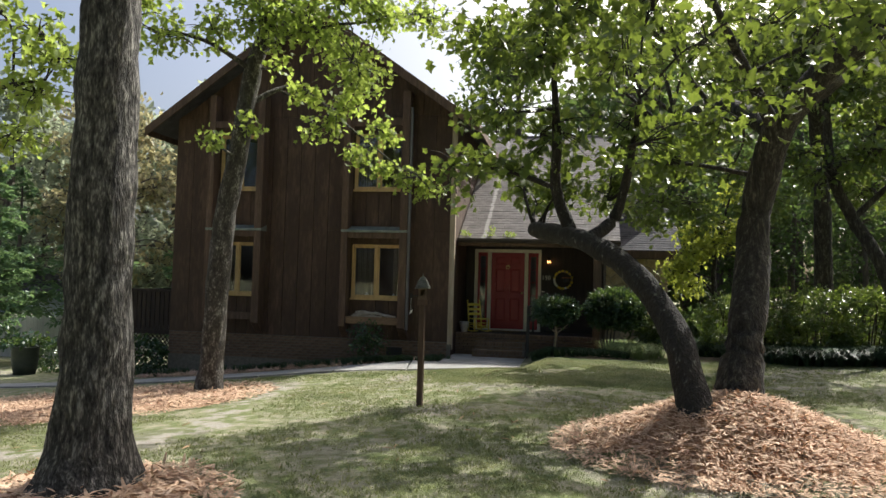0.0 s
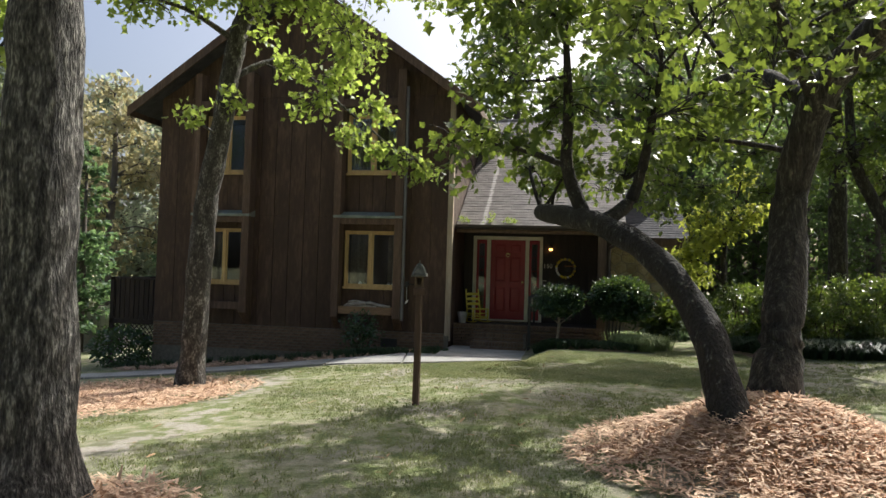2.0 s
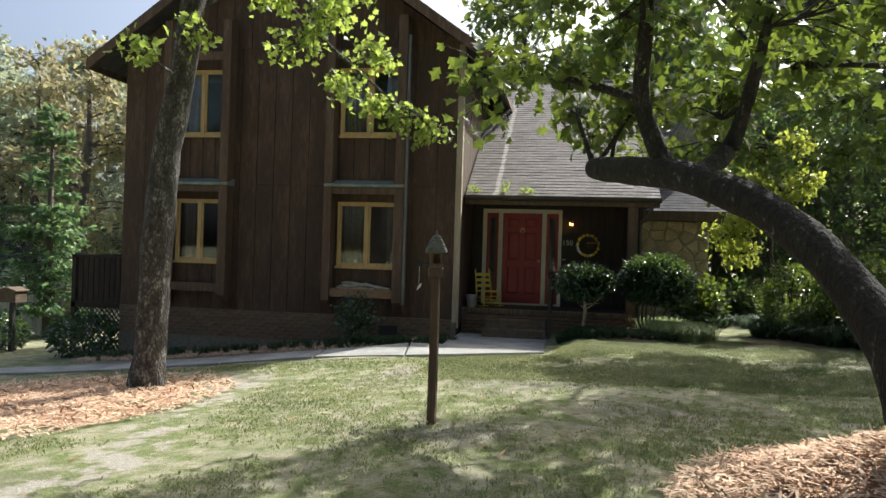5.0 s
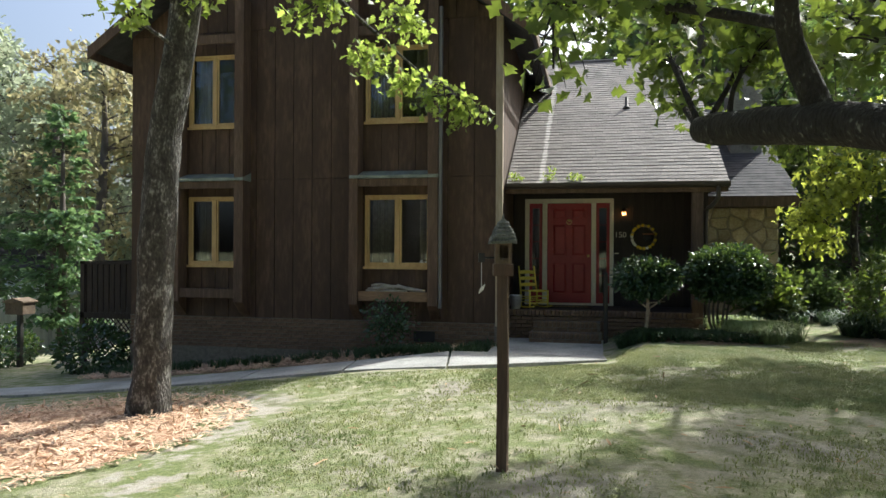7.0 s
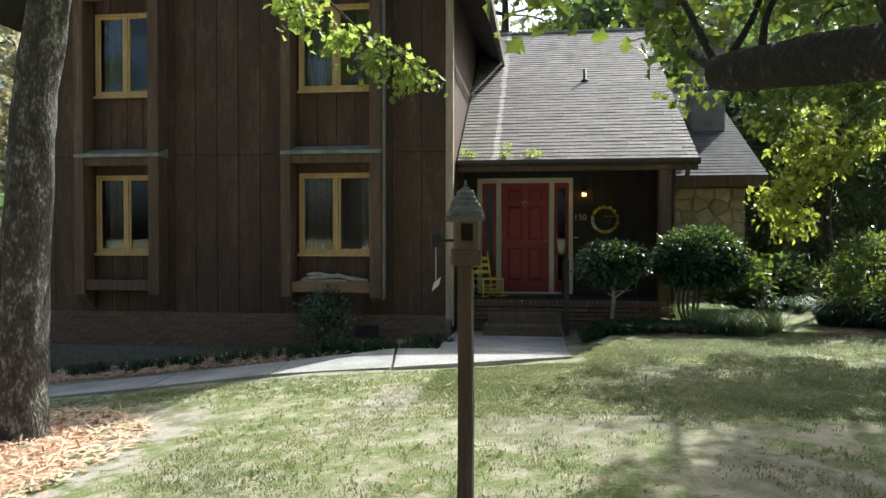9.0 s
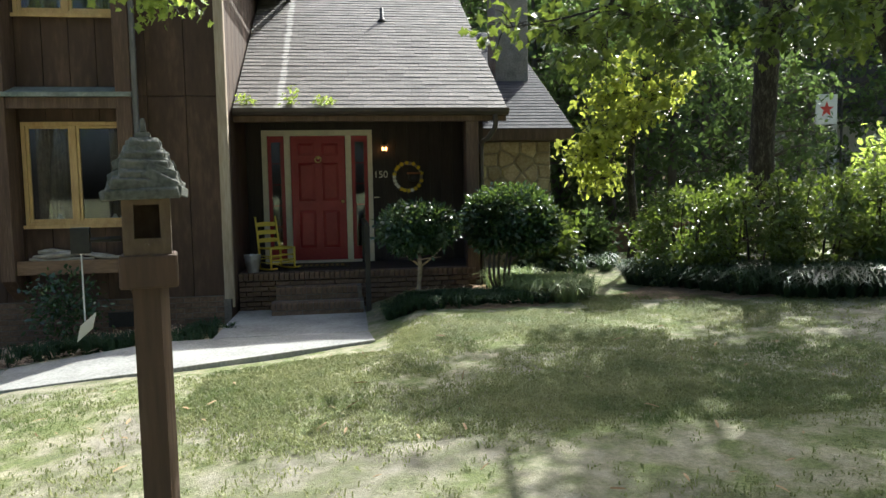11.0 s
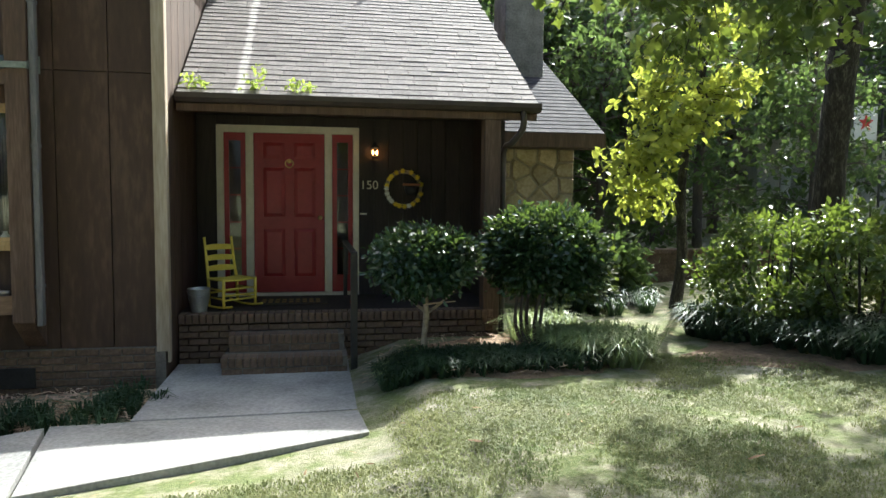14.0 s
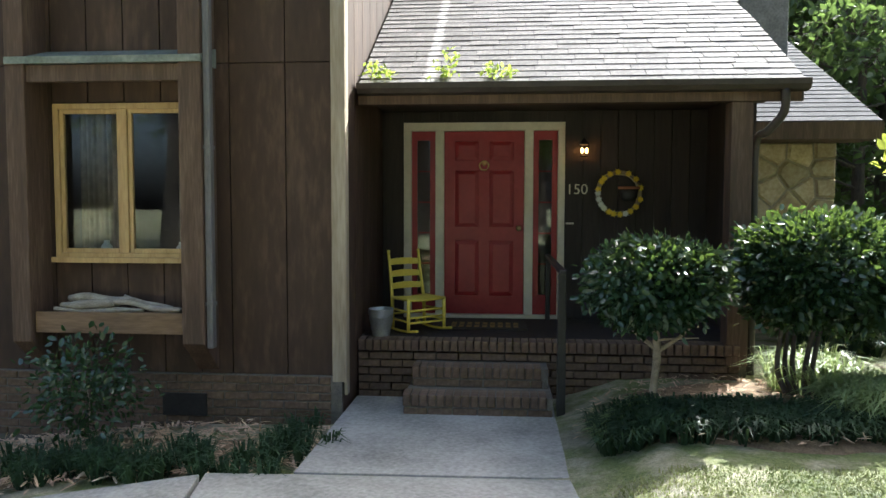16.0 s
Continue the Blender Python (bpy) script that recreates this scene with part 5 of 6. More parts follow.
def place_all(proto, spots, seed):
    rng = np.random.default_rng(seed)
    first = True
    for x, y, s in spots:
        m = Matrix.Translation((x, y, ground_z(x, y) - 0.2)) @ pose(0, 0, 0, 0, 0, rng.uniform(0, 360))
        if first:
            proto.matrix_basis, proto.scale = m, (s, s, s)
            first = False
        else:
            c = copy_thing(proto, m)
            c.scale = (s, s, s)


# Copies at negative y are added unseen behind the camera to block sky light.
place_all(wood_tree("woodland_tree", "tall leafy green tree, of the woodland and added unseen behind the camera", 41, 13, 3.6, M_LEAF_FAR), [(-1.5, 33, 1.05), (4, 36, 1.1), (-8.5, -9.5, 1.3), (-2.5, -10.5, 1.35), (4, -9.5, 1.3), (10, -9, 1.3), (-14, -6, 1.3), (20, 16, 1.0), (24, 30, 1.2), (17, 34, 1.2), (-9, 44, 1.1), (30, 22, 1.2), (14, 41, 1.3), (15, 9, 0.8), (-12, -15, 1.6), (-5, -18, 1.7), (2, -16, 1.6), (9, -17, 1.7), (16, -12, 1.5), (23, -4, 1.3), (-18, -9, 1.5), (-24, 0, 1.3), (-1, -24, 1.9), (24, 8, 1.1)], 1)
place_all(wood_tree("woodland_tree", "woodland tree with shade put into its dark leaf colour", 42, 11, 3.4, M_LEAF_SHADETONE, low=0.12), [(5.8, 24.0, 0.5), (7.2, 26, 0.65), (9.5, 22.5, 0.42), (2.5, 36, 1.1), (5.5, 38, 1.2), (8.5, 35.5, 1.1), (11.5, 37, 1.15), (14.5, 35, 1.1), (18, 37, 1.2), (21, 33, 1.1), (25, 36, 1.2), (28, 30, 1.1), (10, 42, 1.3), (16, 43, 1.3), (22, 42, 1.3), (12.5, 31, 0.85), (7.0, 31, 0.9), (3.5, 30, 1.1), (8.0, 24.0, 0.5), (6.4, 28, 0.75), (9.6, 29, 0.8), (14.4, 28.4, 0.7), (17.5, 26, 0.8), (5.2, 26.5, 0.65)], 2)
# Far trees whose pale leaf colour stands in for haze.
place_all(wood_tree("woodland_tree", "woodland tree with distance haze put into its grey-green leaf colour", 43, 12, 3.6, M_LEAF_HAZE, n=64, low=0.05), [(-13.5, 37, 1.15), (-18.5, 39, 1.2), (-24, 36.5, 1.1), (-29, 34, 1.15), (-35, 36, 1.2), (-17, 44, 1.1), (-24, 42, 1.1), (-30, 38, 1.0), (-36, 46, 1.2), (-20, 52, 1.2), (-13, 48, 1.0), (-44, 40, 1.2), (-27, 52, 1.2)], 3)


def conifer(name, label, seed, height, width, material, bark):
    rng = np.random.default_rng(seed)
    root = thing(name, label, "conifer", "conifers")
    wood = Build().tube([(0, 0, -0.3), (0, 0, height * 0.5), (0, 0, height)], [height * 0.02, height * 0.013, 0.015], 8, 0.1)
    pl, al = [], []
    for k in range(int(height * 15)):
        h = rng.uniform(0.05, 1) ** 0.9
        L = width * (1 - h) ** 0.8 * rng.uniform(0.75, 1.1) + 0.15
        a = rng.uniform(0, 6.28)
        d = np.array((math.cos(a), math.sin(a), 0.12))
        s = np.array((0, 0, h * height))
        e = s + d * L + (0, 0, -0.1 * L)
        wood.tube([s, (s + e) / 2 + (0, 0, 0.05 * L), e], [0.018, 0.012, 0.004], 4, 0, False)
        n = int(26 * L) + 8
        t = rng.uniform(0.15, 1.0, n)
        side = rng.normal(size=(n, 3)) * (0.14 * L + 0.05) * (1 - 0.6 * t)[:, None]
        side[:, 2] *= 0.35
        pl.append(s + (e - s) * t[:, None] + side)
        al.append(np.tile(d, (n, 1)) + rng.normal(size=(n, 3)) * 0.55)
    wood.ob("trunk", bark, root, True)
    pl, al = np.concatenate(pl), np.concatenate(al)
    nm = rng.normal(size=pl.shape) * 0.4 + (0, 0, 1)
    o = new("needles", leaves_mesh("needles", pl, al, nm, rng.uniform(0.14, 0.3, len(pl)), material, "oval"))
    o.parent = root
    tagged(o, kind="stuff")
    return root


place_all(conifer("conifer", "dense green young conifer beyond the house", 51, 8.0, 2.1, M_NEEDLE, M_BARK_FAR), [(-15.6, 23.5, 0.95), (-18.6, 22.0, 0.9), (-14.6, 28.5, 0.95), (-22, 27, 1.0)], 4)
place_all(wood_tree("pine", "tall pine with brownish needles beyond the fence", 52, 11, 2.4, M_NEEDLE_P, 0.3, 30, 0.3), [(-19.6, 30.5, 1.05), (-24, 33, 1.1), (-17.0, 34, 1.0)], 5)


# ---- hedge, shrubs, ground cover ----
def mass_of_leaves(name, label, category, blobs, leaf, material, kind, seed, stems=(), stem_mat=None, stray=0.06, up=0.6, core=0.55):
    """A dense shrub: leaves in the outer shell of uneven blobs (centre, radii, number)."""
    rng = np.random.default_rng(seed)
    root = thing(name, label, category)
    pl, al = [], []
    for c, r, n in blobs:
        q = rng.normal(size=(n, 3))
        q /= np.linalg.norm(q, axis=1, keepdims=True)
        lump = np.array([1 + 0.16 * noise.noise(Vector(v) * 2.3 + Vector(c)) + 0.1 * noise.noise(Vector(v) * 6 + Vector(c)) for v in q])
        rad = (core + (1 - core) * rng.uniform(0, 1, n) ** 0.45) * lump
        pl.append(np.array(c) + q * rad[:, None] * np.array(r) + rng.normal(size=(n, 3)) * stray * 0.5)
        al.append(q + rng.normal(size=(n, 3)) * 0.7)
    pl, al = np.concatenate(pl), np.concatenate(al)
    nm = rng.normal(size=pl.shape) * 0.8 + al * 0.3 + (0, 0, up)
    o = new("leaves", leaves_mesh("leaves", pl, al, nm, leaf * rng.uniform(0.6, 1.2, len(pl)), material, kind))
    o.parent = root
    tagged(o, kind="stuff")
    if stems:
        w = Build()
        for pts, ra in stems:
            p = curve_pts(pts, 4)
            w.tube(p, curve_radii(ra, 4), 8, 0.25)
        w.ob("stem", stem_mat, root, True)
    return root


mass_of_leaves("shrub", "clipped round evergreen shrub on a single pale stem", "shrub", [((1.0, 16.95, 1.35), (0.51, 0.48, 0.34), 6000), ((1.17, 16.9, 1.4), (0.37, 0.37, 0.27), 1900)], 0.068, M_LEAF_GLOSS, "oval", 61,
               [([(1.0, 16.93, 0.32), (1.02, 16.92, 0.6), (1.04, 16.93, 0.85), (1.0, 16.95, 1.2)], [0.032, 0.028, 0.03, 0.02]), ([(1.03, 16.93, 0.82), (1.2, 16.9, 0.95), (1.35, 16.9, 1.1)], [0.018, 0.012, 0.008]), ([(1.03, 16.93, 0.85), (0.85, 16.95, 1.0), (0.72, 16.95, 1.2)], [0.018, 0.012, 0.008]), ([(1.02, 16.9, 0.92), (1.12, 16.8, 0.95), (1.3, 16.75, 0.97)], [0.01, 0.008, 0.004])], M_TWIG)
st2 = [([(2.22 + 0.03 * k, 17.3, 0.3), (2.2 + 0.07 * (k - 2), 17.28 + 0.03 * (k % 3), 0.62), (2.22 + 0.09 * (k - 2), 17.25 + 0.07 * (k % 3 - 1), 1.05), (2.3 + 0.17 * (k - 2), 17.3, 1.4)], [0.026, 0.02, 0.015, 0.01]) for k in range(5)]
mass_of_leaves("shrub", "dense glossy evergreen shrub with many bare stems", "shrub", [((2.36, 17.3, 1.45), (0.66, 0.58, 0.43), 8000), ((2.62, 17.25, 1.3), (0.42, 0.44, 0.36), 2600), ((2.1, 17.25, 1.3), (0.36, 0.4, 0.34), 1600)], 0.075, M_LEAF_GLOSS, "oval", 62, st2, M_BARK_FAR)
mass_of_leaves("shrub", "small feathery shrub under the window", "shrub", [((-3.4, 16.75, 0.5), (0.36, 0.28, 0.34), 1100)], 0.07, M_LEAF_GLOSS, "oval", 63, [([(-3.4, 16.75, -0.1), (-3.38, 16.75, 0.2), (-3.4, 16.75, 0.5)], [0.014, 0.01, 0.006])], M_TWIG, stray=0.2, core=0.2)
HEDGE = [(4.95, 17.1, 0.8), (5.6, 16.5, 0.84), (6.3, 16.15, 0.86), (7.2, 16.0, 0.86), (8.2, 15.9, 0.86), (9.3, 15.9, 0.86), (10.4, 16.0, 0.86)]


def hedge_bush(x, y, h, seed):
    """Many small clumps of leaves on upright shoots, with dark gaps between them and a ragged top."""
    r = np.random.default_rng(seed)
    g = ground_z(x, y)
    blobs, stems = [], []
    for _ in range(46):
        a, q, e = r.uniform(0, 6.28), r.uniform(0.45, 1) ** 0.5, r.uniform(0, 1)
        w = 0.8 * math.sin(math.pi * (0.22 + 0.62 * e))
        px, py, pz = x + w * q * math.cos(a), y + w * q * math.sin(a), g + h * (0.18 + 1.35 * e)
        blobs.append(((px, py, pz), (0.19, 0.19, 0.15), 85))
        if r.uniform() < 0.3:
            stems.append(([(x + 0.2 * math.cos(a), y + 0.2 * math.sin(a), g - 0.08), (x + 0.6 * (px - x), y + 0.6 * (py - y), g + 0.5 * (pz - g)), (px, py, pz)], [0.02, 0.014, 0.006]))
    for _ in range(9):
        a, q = r.uniform(0, 6.28), r.uniform(0, 0.6)
        px, py, top = x + q * math.cos(a), y + q * math.sin(a), g + h * r.uniform(1.5, 1.85)
        stems.append(([(px, py, g + 0.6), (px + 0.02, py, (g + 0.6 + top) / 2), (px + r.normal() * 0.06, py, top)], [0.01, 0.007, 0.003]))
        blobs.append(((px, py, top - 0.16), (0.07, 0.07, 0.2), 34))
    hb = mass_of_leaves("hedge_bush", "dense unclipped green hedge bush", "hedge", blobs, 0.085, M_LEAF_HEDGE, "oval", seed, stems, M_BARK, stray=0.05, core=0.2)
    tagged(hb, group="hedge bushes")


for k, (x, y, h) in enumerate(HEDGE):
    hedge_bush(x, y, h, 70 + k)
for k, (x, y, h, r, m_) in enumerate([(9.4, 18.2, 2.0, 0.9, M_LEAF_MAPLE), (3.5, 19.6, 0.75, 0.45, M_LEAF_HEDGE), (4.5, 20.6, 0.7, 0.6, M_LEAF_SHADETONE), (12, 17.4, 2.2, 1.1, M_LEAF_MAPLE), (10.8, 18.6, 2.4, 0.9, M_LEAF_MAPLE)]):
    g = ground_z(x, y)
    mass_of_leaves("shrub", "loose bright green shrub behind the hedge" if m_ is M_LEAF_MAPLE else "low shaded shrub beside the stone wall", "shrub", [((x, y, g + 0.55 * h), (r, r, 0.5 * h), 1500), ((x + 0.2, y, g + 0.95 * h), (0.5 * r, 0.5 * r, 0.3), 250)], 0.14, m_, "oval", 90 + k,
                   [([(x, y, g - 0.1), (x + 0.1, y, g + 0.4 * h), (x, y, g + 0.8 * h)], [0.03, 0.02, 0.01])], M_BARK, stray=0.25, core=0.3)
for k, (x, y, r) in enumerate([(-13.6, 19.2, 0.7), (-9.7, 17.2, 0.7)]):
    g = ground_z(x, y)
    mass_of_leaves("shrub", "low rounded dark evergreen bush", "shrub", [((x, y, g + 0.45), (r, r, 0.5), 1300)], 0.12, M_LEAF_GLOSS, "oval", 97 + k)


def tufts(name, label, seed, spots, per, length, material, width=1.0, lean=0.7):
    """Clumps of arching blades; spots: (x, y)."""
    rng = np.random.default_rng(seed)
    vs, fs = [], []
    for x, y in spots:
        z = ground_z(x, y)
        for _ in range(per):
            a, L = rng.uniform(0, 6.28), length * rng.uniform(0.6, 1.2)
            d = np.array((math.cos(a), math.sin(a), 0))
            s = np.array((-d[1], d[0], 0)) * 0.006 * width
            p = np.array((x, y, z)) + d * rng.uniform(0, 0.05)
            ln = lean * rng.uniform(0.5, 1.3)
            q1, q2 = p + d * L * 0.3 * ln + (0, 0, L * 0.65), p + d * L * 0.85 * ln + (0, 0, L * (0.85 - 0.35 * ln))
            k = len(vs)
            vs += [tuple(p - s), tuple(p + s), tuple(q1 - s), tuple(q1 + s), tuple(q2)]
            fs += [(k, k + 1, k + 3, k + 2), (k + 2, k + 3, k + 4)]
    b = Build()
    b.v, b.f = vs, fs
    return tagged(b.ob(name, material), label, "ground cover", kind="stuff")


rng = np.random.default_rng(8)


def along(line, n, side):
    out = []
    pts = [Vector((*p, 0)) for p in line]
    seg = [(b - a).length for a, b in zip(pts, pts[1:])]
    for _ in range(n):
        t = rng.uniform(0, sum(seg))
        for a, b2, L in zip(pts, pts[1:], seg):
            if t <= L:
                p = a.lerp(b2, t / L)
                d = (b2 - a).normalized()
                p += Vector((-d.y, d.x, 0)) * rng.uniform(0, side)
                break
            t -= L
        out.append((p.x, p.y))
    return out


tufts("liriope", "dark green liriope border in front of the hedge", 31, along([(4.1, 17.6), (4.9, 15.7), (5.7, 14.9), (7.2, 14.6), (11, 14.8)], 900, 0.95), 34, 0.44, M_LIRIOPE, 1.7, 1.05)
tufts("ground_cover", "dark mondo grass in the porch bed", 32, [(1.6 + rng.uniform(-1.05, 1.0), 16.45 + rng.uniform(-0.3, 0.35)) for _ in range(300)], 26, 0.22, M_LIRIOPE, 1.2, 0.9)
tufts("ground_cover", "pale variegated grass clump beside the porch shrub", 33, [(2.72 + rng.normal() * 0.2, 16.75 + rng.normal() * 0.22) for _ in range(120)] + [(2.5 + rng.normal() * 0.2, 17.7 + rng.normal() * 0.2) for _ in range(16)], 30, 0.4, M_PALEGRASS, 1.2, 1.0)
tufts("ground_cover", "short pale grass along the bed's edge", 40, [(0.55 + t * 0.45, 16.45 + t * 0.5 + rng.normal() * 0.03) for t in rng.uniform(0, 1, 22)], 30, 0.2, M_PALEGRASS, 1.1, 0.9)
tufts("ground_cover", "dark green low plants in the bed under the windows", 34, [(rng.uniform(-8.5, -1.65), 16.2 + rng.uniform(-0.35, 0.4)) for _ in range(90)] + [(-1.75 + rng.normal() * 0.12, 16.6 + rng.normal() * 0.3) for _ in range(26)] + [(-3.0 + rng.normal() * 0.5, 16.15 + rng.normal() * 0.1) for _ in range(50)], 22, 0.24, M_LIRIOPE, 1.2, 0.8)
tufts("ground_cover", "shaded green plants along the stone wall", 35, [(3.6 + rng.uniform(-0.6, 1.2), 19.4 + rng.uniform(-0.5, 0.4)) for _ in range(50)], 22, 0.34, M_LIRIOPE, 1.3, 0.9)
chips("bark_chips", "coarse wood chips in the bed under the windows", 36, 7000, -5.0, 16.45, 3.9, 0.8, 0.09, M_CHIP, 0.04, 0.1)
chips("bark_chips", "pale wood chips in the bed beside the porch", 37, 1200, 1.9, 16.95, 1.45, 0.9, 0.07, M_CHIP, 0.06, 0.1)

# lawn blades
spots, rg = [], np.random.default_rng(9)
while len(spots) < 56000:
    x, y = (rg.uniform(-6.5, 7.5), 2.2 + 13.2 * rg.uniform() ** 1.15) if len(spots) % 5 < 3 else (rg.uniform(-1.2, 4.6), rg.uniform(11.5, 16.6))
    if math.hypot(x - MOUND[0], (y - MOUND[1]) / 0.9) < 1.75 or (x < -3.2 and 8.6 < y < 12.4) or math.hypot(x + 1.9, y - 4.8) < 0.95:
        continue
    if sandiness(x, y) > rg.uniform(0.1, 0.7):
        continue
    if noise.noise(Vector((x * 0.7, y * 0.7, 4))) + 0.6 * noise.noise(Vector((x * 2.3, y * 2.3, 9))) < rg.uniform(-0.55, 0.45):
        continue
    if (13.85 + 0.12 * (x + 5) < y and x < 0.5) or (y > 15.7 and 0.3 < x < 3.0):
        continue
    spots.append((x, y))
tufts("grass", "short patchy lawn grass", 38, spots, 4, 0.034, M_GRASSBLADE, 0.55, 1.4)
chips("fallen_leaves", "dry brown leaves lying on the lawn", 39, 420, 0.8, 8.6, 6.0, 6.5, 0.09, M_DRYLEAF, 0.025)
# weeds growing in the gutter
for x, h in ((-1.35, 0.12), (-1.22, 0.1), (-0.62, 0.26), (-0.68, 0.12), (-0.25, 0.14), (-0.12, 0.08)):
    r = np.random.default_rng(int(abs(x) * 100))
    p = np.array([(x + r.normal() * 0.05, EY + 0.06 + r.normal() * 0.03, EZ + 0.05 + r.uniform(0, h)) for _ in range(34)])
    w = thing("weed", "bright green weed sprouting from the gutter", "weed", "weeds in the gutter")
    leaves_at("leaves", r, p, 0.06, M_LEAF_MAPLE, "oval", w, droop=-0.2)
    Build().tube([(x, EY - 0.04, EZ - 0.1), (x, EY + 0.05, EZ + h)], [0.004, 0.002], 5).ob("stem", M_TWIG, w)


# ---- bird house on its post ----
bh = thing("bird_house", "wooden bird house with mossy roof on a tall dark post", "bird house", at=(-0.435, 9.2, ground_z(-0.435, 9.2)))
bh.rotation_euler = (0, 0, radians(12))
Build().tube([(0, 0, -0.1), (0.004, 0, 0.6), (0, 0, 1.3)], [0.05, 0.048, 0.047], 4, 0.03).ob("post", M_TRIM, bh)
Build().box((-0.066, -0.066, 1.28), (0.066, 0.066, 1.36)).ob("collar", M_TRIM, bh, bevel=0.006)
b = Build()
wall_boxes(b, -0.054, 0.054, 1.36, 1.52, -0.054, -0.042, [(-0.028, 0.03, 1.4, 1.48)])
b.box((-0.054, -0.042, 1.36), (-0.042, 0.054, 1.52)).box((0.042, -0.042, 1.36), (0.054, 0.054, 1.52)).box((-0.042, 0.042, 1.36), (0.042, 0.054, 1.52))
b.ob("house_box", M_BIRD, bh)
Build().tube([(0.0, -0.06, 1.385), (0.0, -0.1, 1.385)], [0.006, 0.005], 6).ob("perch", M_BIRD, bh)
b = Build()
roof_rng = random.Random(3)
for r, z in ((0.088, 1.51), (0.081, 1.528), (0.072, 1.548), (0.062, 1.57), (0.05, 1.592), (0.038, 1.615)):
    for q in range(4):
        m = pose(0, 0, z, 0, 0, 90 * q + roof_rng.uniform(-7, 7)) @ pose(0, -r * 0.55, 0, 24 + roof_rng.uniform(-6, 6), roof_rng.uniform(-4, 4), 0)
        b.box((-r * roof_rng.uniform(0.85, 1.05), -r * 0.5, 0), (r * roof_rng.uniform(0.85, 1.05), r * 0.6, 0.024), m, 0.006)
b.box((-0.026, -0.026, 1.615), (0.026, 0.026, 1.655), None, 0.01).box((-0.009, -0.009, 1.655), (0.009, 0.009, 1.69), None, 0.004)
b.ob("layered_roof", M_MOSSROOF, bh, bevel=0.004)
Build().tube([(-0.06, -0.02, 1.4), (-0.14, -0.04, 1.4)], [0.008, 0.006], 6).box((-0.165, -0.06, 1.37), (-0.125, -0.02, 1.43)).ob("side_hook", M_BLACK, bh)
Build().tube([(-0.145, -0.045, 1.37), (-0.145, -0.045, 1.21)], [0.002, 0.002], 4).add([(-0.165, -0.045, 1.16), (-0.13, -0.04, 1.19), (-0.12, -0.045, 1.23), (-0.155, -0.05, 1.2)], [(0, 1, 2, 3)]).ob("hanging_tag", M_WHITE, bh)


# ---- left edge of the plot: deck, fence, shed, pot, feeder ----
deck = thing("deck", "dark wooden side deck with boarded rail and lattice", "deck")
DKX, DKY = -10.7, 18.1
Build().box((DKX, DKY, 0.3), (X0, 23.0, 0.42)).box((DKX, DKY, 1.46), (X0, DKY + 0.12, 1.52)).box((DKX, DKY, 1.46), (DKX + 0.12, 23.0, 1.52)).ob("frame", M_DECK, deck)
for k in range(13):
    Build().box((DKX + 0.02 + k * 0.137, DKY + 0.03, 0.42), (DKX + 0.13 + k * 0.137, DKY + 0.055, 1.458)).ob("board", M_DECK, deck)
for k in range(30):
    Build().box((DKX + 0.03, DKY + 0.16 + k * 0.16, 0.42), (DKX + 0.055, DKY + 0.29 + k * 0.16, 1.458)).ob("board", M_DECK, deck)
b = Build()
for k in range(22):
    x = DKX - 0.7 + k * 0.13
    for s in (-1, 1):
        b.tube([(max(DKX, min(X0, x)), DKY + 0.03, -0.6), (max(DKX, min(X0, x + s * 0.9)), DKY + 0.03, 0.3)], [0.014, 0.014], 4)
b.ob("lattice", M_DECK, deck)
for x in (DKX + 0.06, X0 - 0.1):
    Build().box((x - 0.05, DKY, -1.3), (x + 0.05, DKY + 0.1, 1.46)).ob("deck_post", M_DECK, deck)

fence = thing("fence", "silver-grey weathered board fence", "fence")
for k in range(90):
    x, y = -32 + k * 0.2, 26.4 - 0.03 * k
    g = ground_z(x, y)
    Build().prism([(x, g - 0.1), (x + 0.185, g - 0.1), (x + 0.185, g + 1.55 + 0.05 * math.sin(k * 1.7)), (x + 0.09, g + 1.62 + 0.05 * math.sin(k * 1.7)), (x, g + 1.55 + 0.05 * math.sin(k * 1.7))], (y, y + 0.022)).ob("board", M_FENCE, fence)
shed = thing("shed", "pale blue shed behind the fence", "shed")
Build().box((-33, 31, -2.2), (-24.5, 36, 0.9)).ob("walls", M_SHED, shed)
Build().prism([(-33.4, 0.9), (-24.1, 0.9), (-28.7, 2.4)], (30.7, 36.3)).ob("roof", M_SHINGLE_D, shed)
px, py = -14.0, 18.3
pt = thing("planter", "dark planter barrel with trailing plants", "planter", at=(px, py, ground_z(px, py)))
Build().lathe([(0.28, 0), (0.34, 0.3), (0.36, 0.75), (0.4, 0.8), (0.37, 0.82), (0.33, 0.74)], 20).ob("barrel", M_POT, pt, True)
rp = np.random.default_rng(12)
leaves_at("leaves", rp, np.array([(rp.normal() * 0.3, rp.normal() * 0.3, 0.85 + abs(rp.normal()) * 0.16) for _ in range(260)]), 0.16, M_LEAF_GLOSS, "oval", pt)
fx, fy = -13.0, 19.0
fd = thing("mailbox", "brown box on a dark post near the fence", "mailbox", at=(fx, fy, ground_z(fx, fy)))
Build().box((-0.05, -0.05, -0.1), (0.05, 0.05, 1.25)).ob("post", M_BLACK, fd, bevel=0.005)
Build().box((-0.24, -0.2, 1.25), (0.24, 0.2, 1.52)).prism([(-0.28, 1.52), (0.28, 1.52), (0.28, 1.56), (0, 1.64), (-0.28, 1.56)], (-0.24, 0.24)).ob("box", M_BIRD, fd, bevel=0.01)

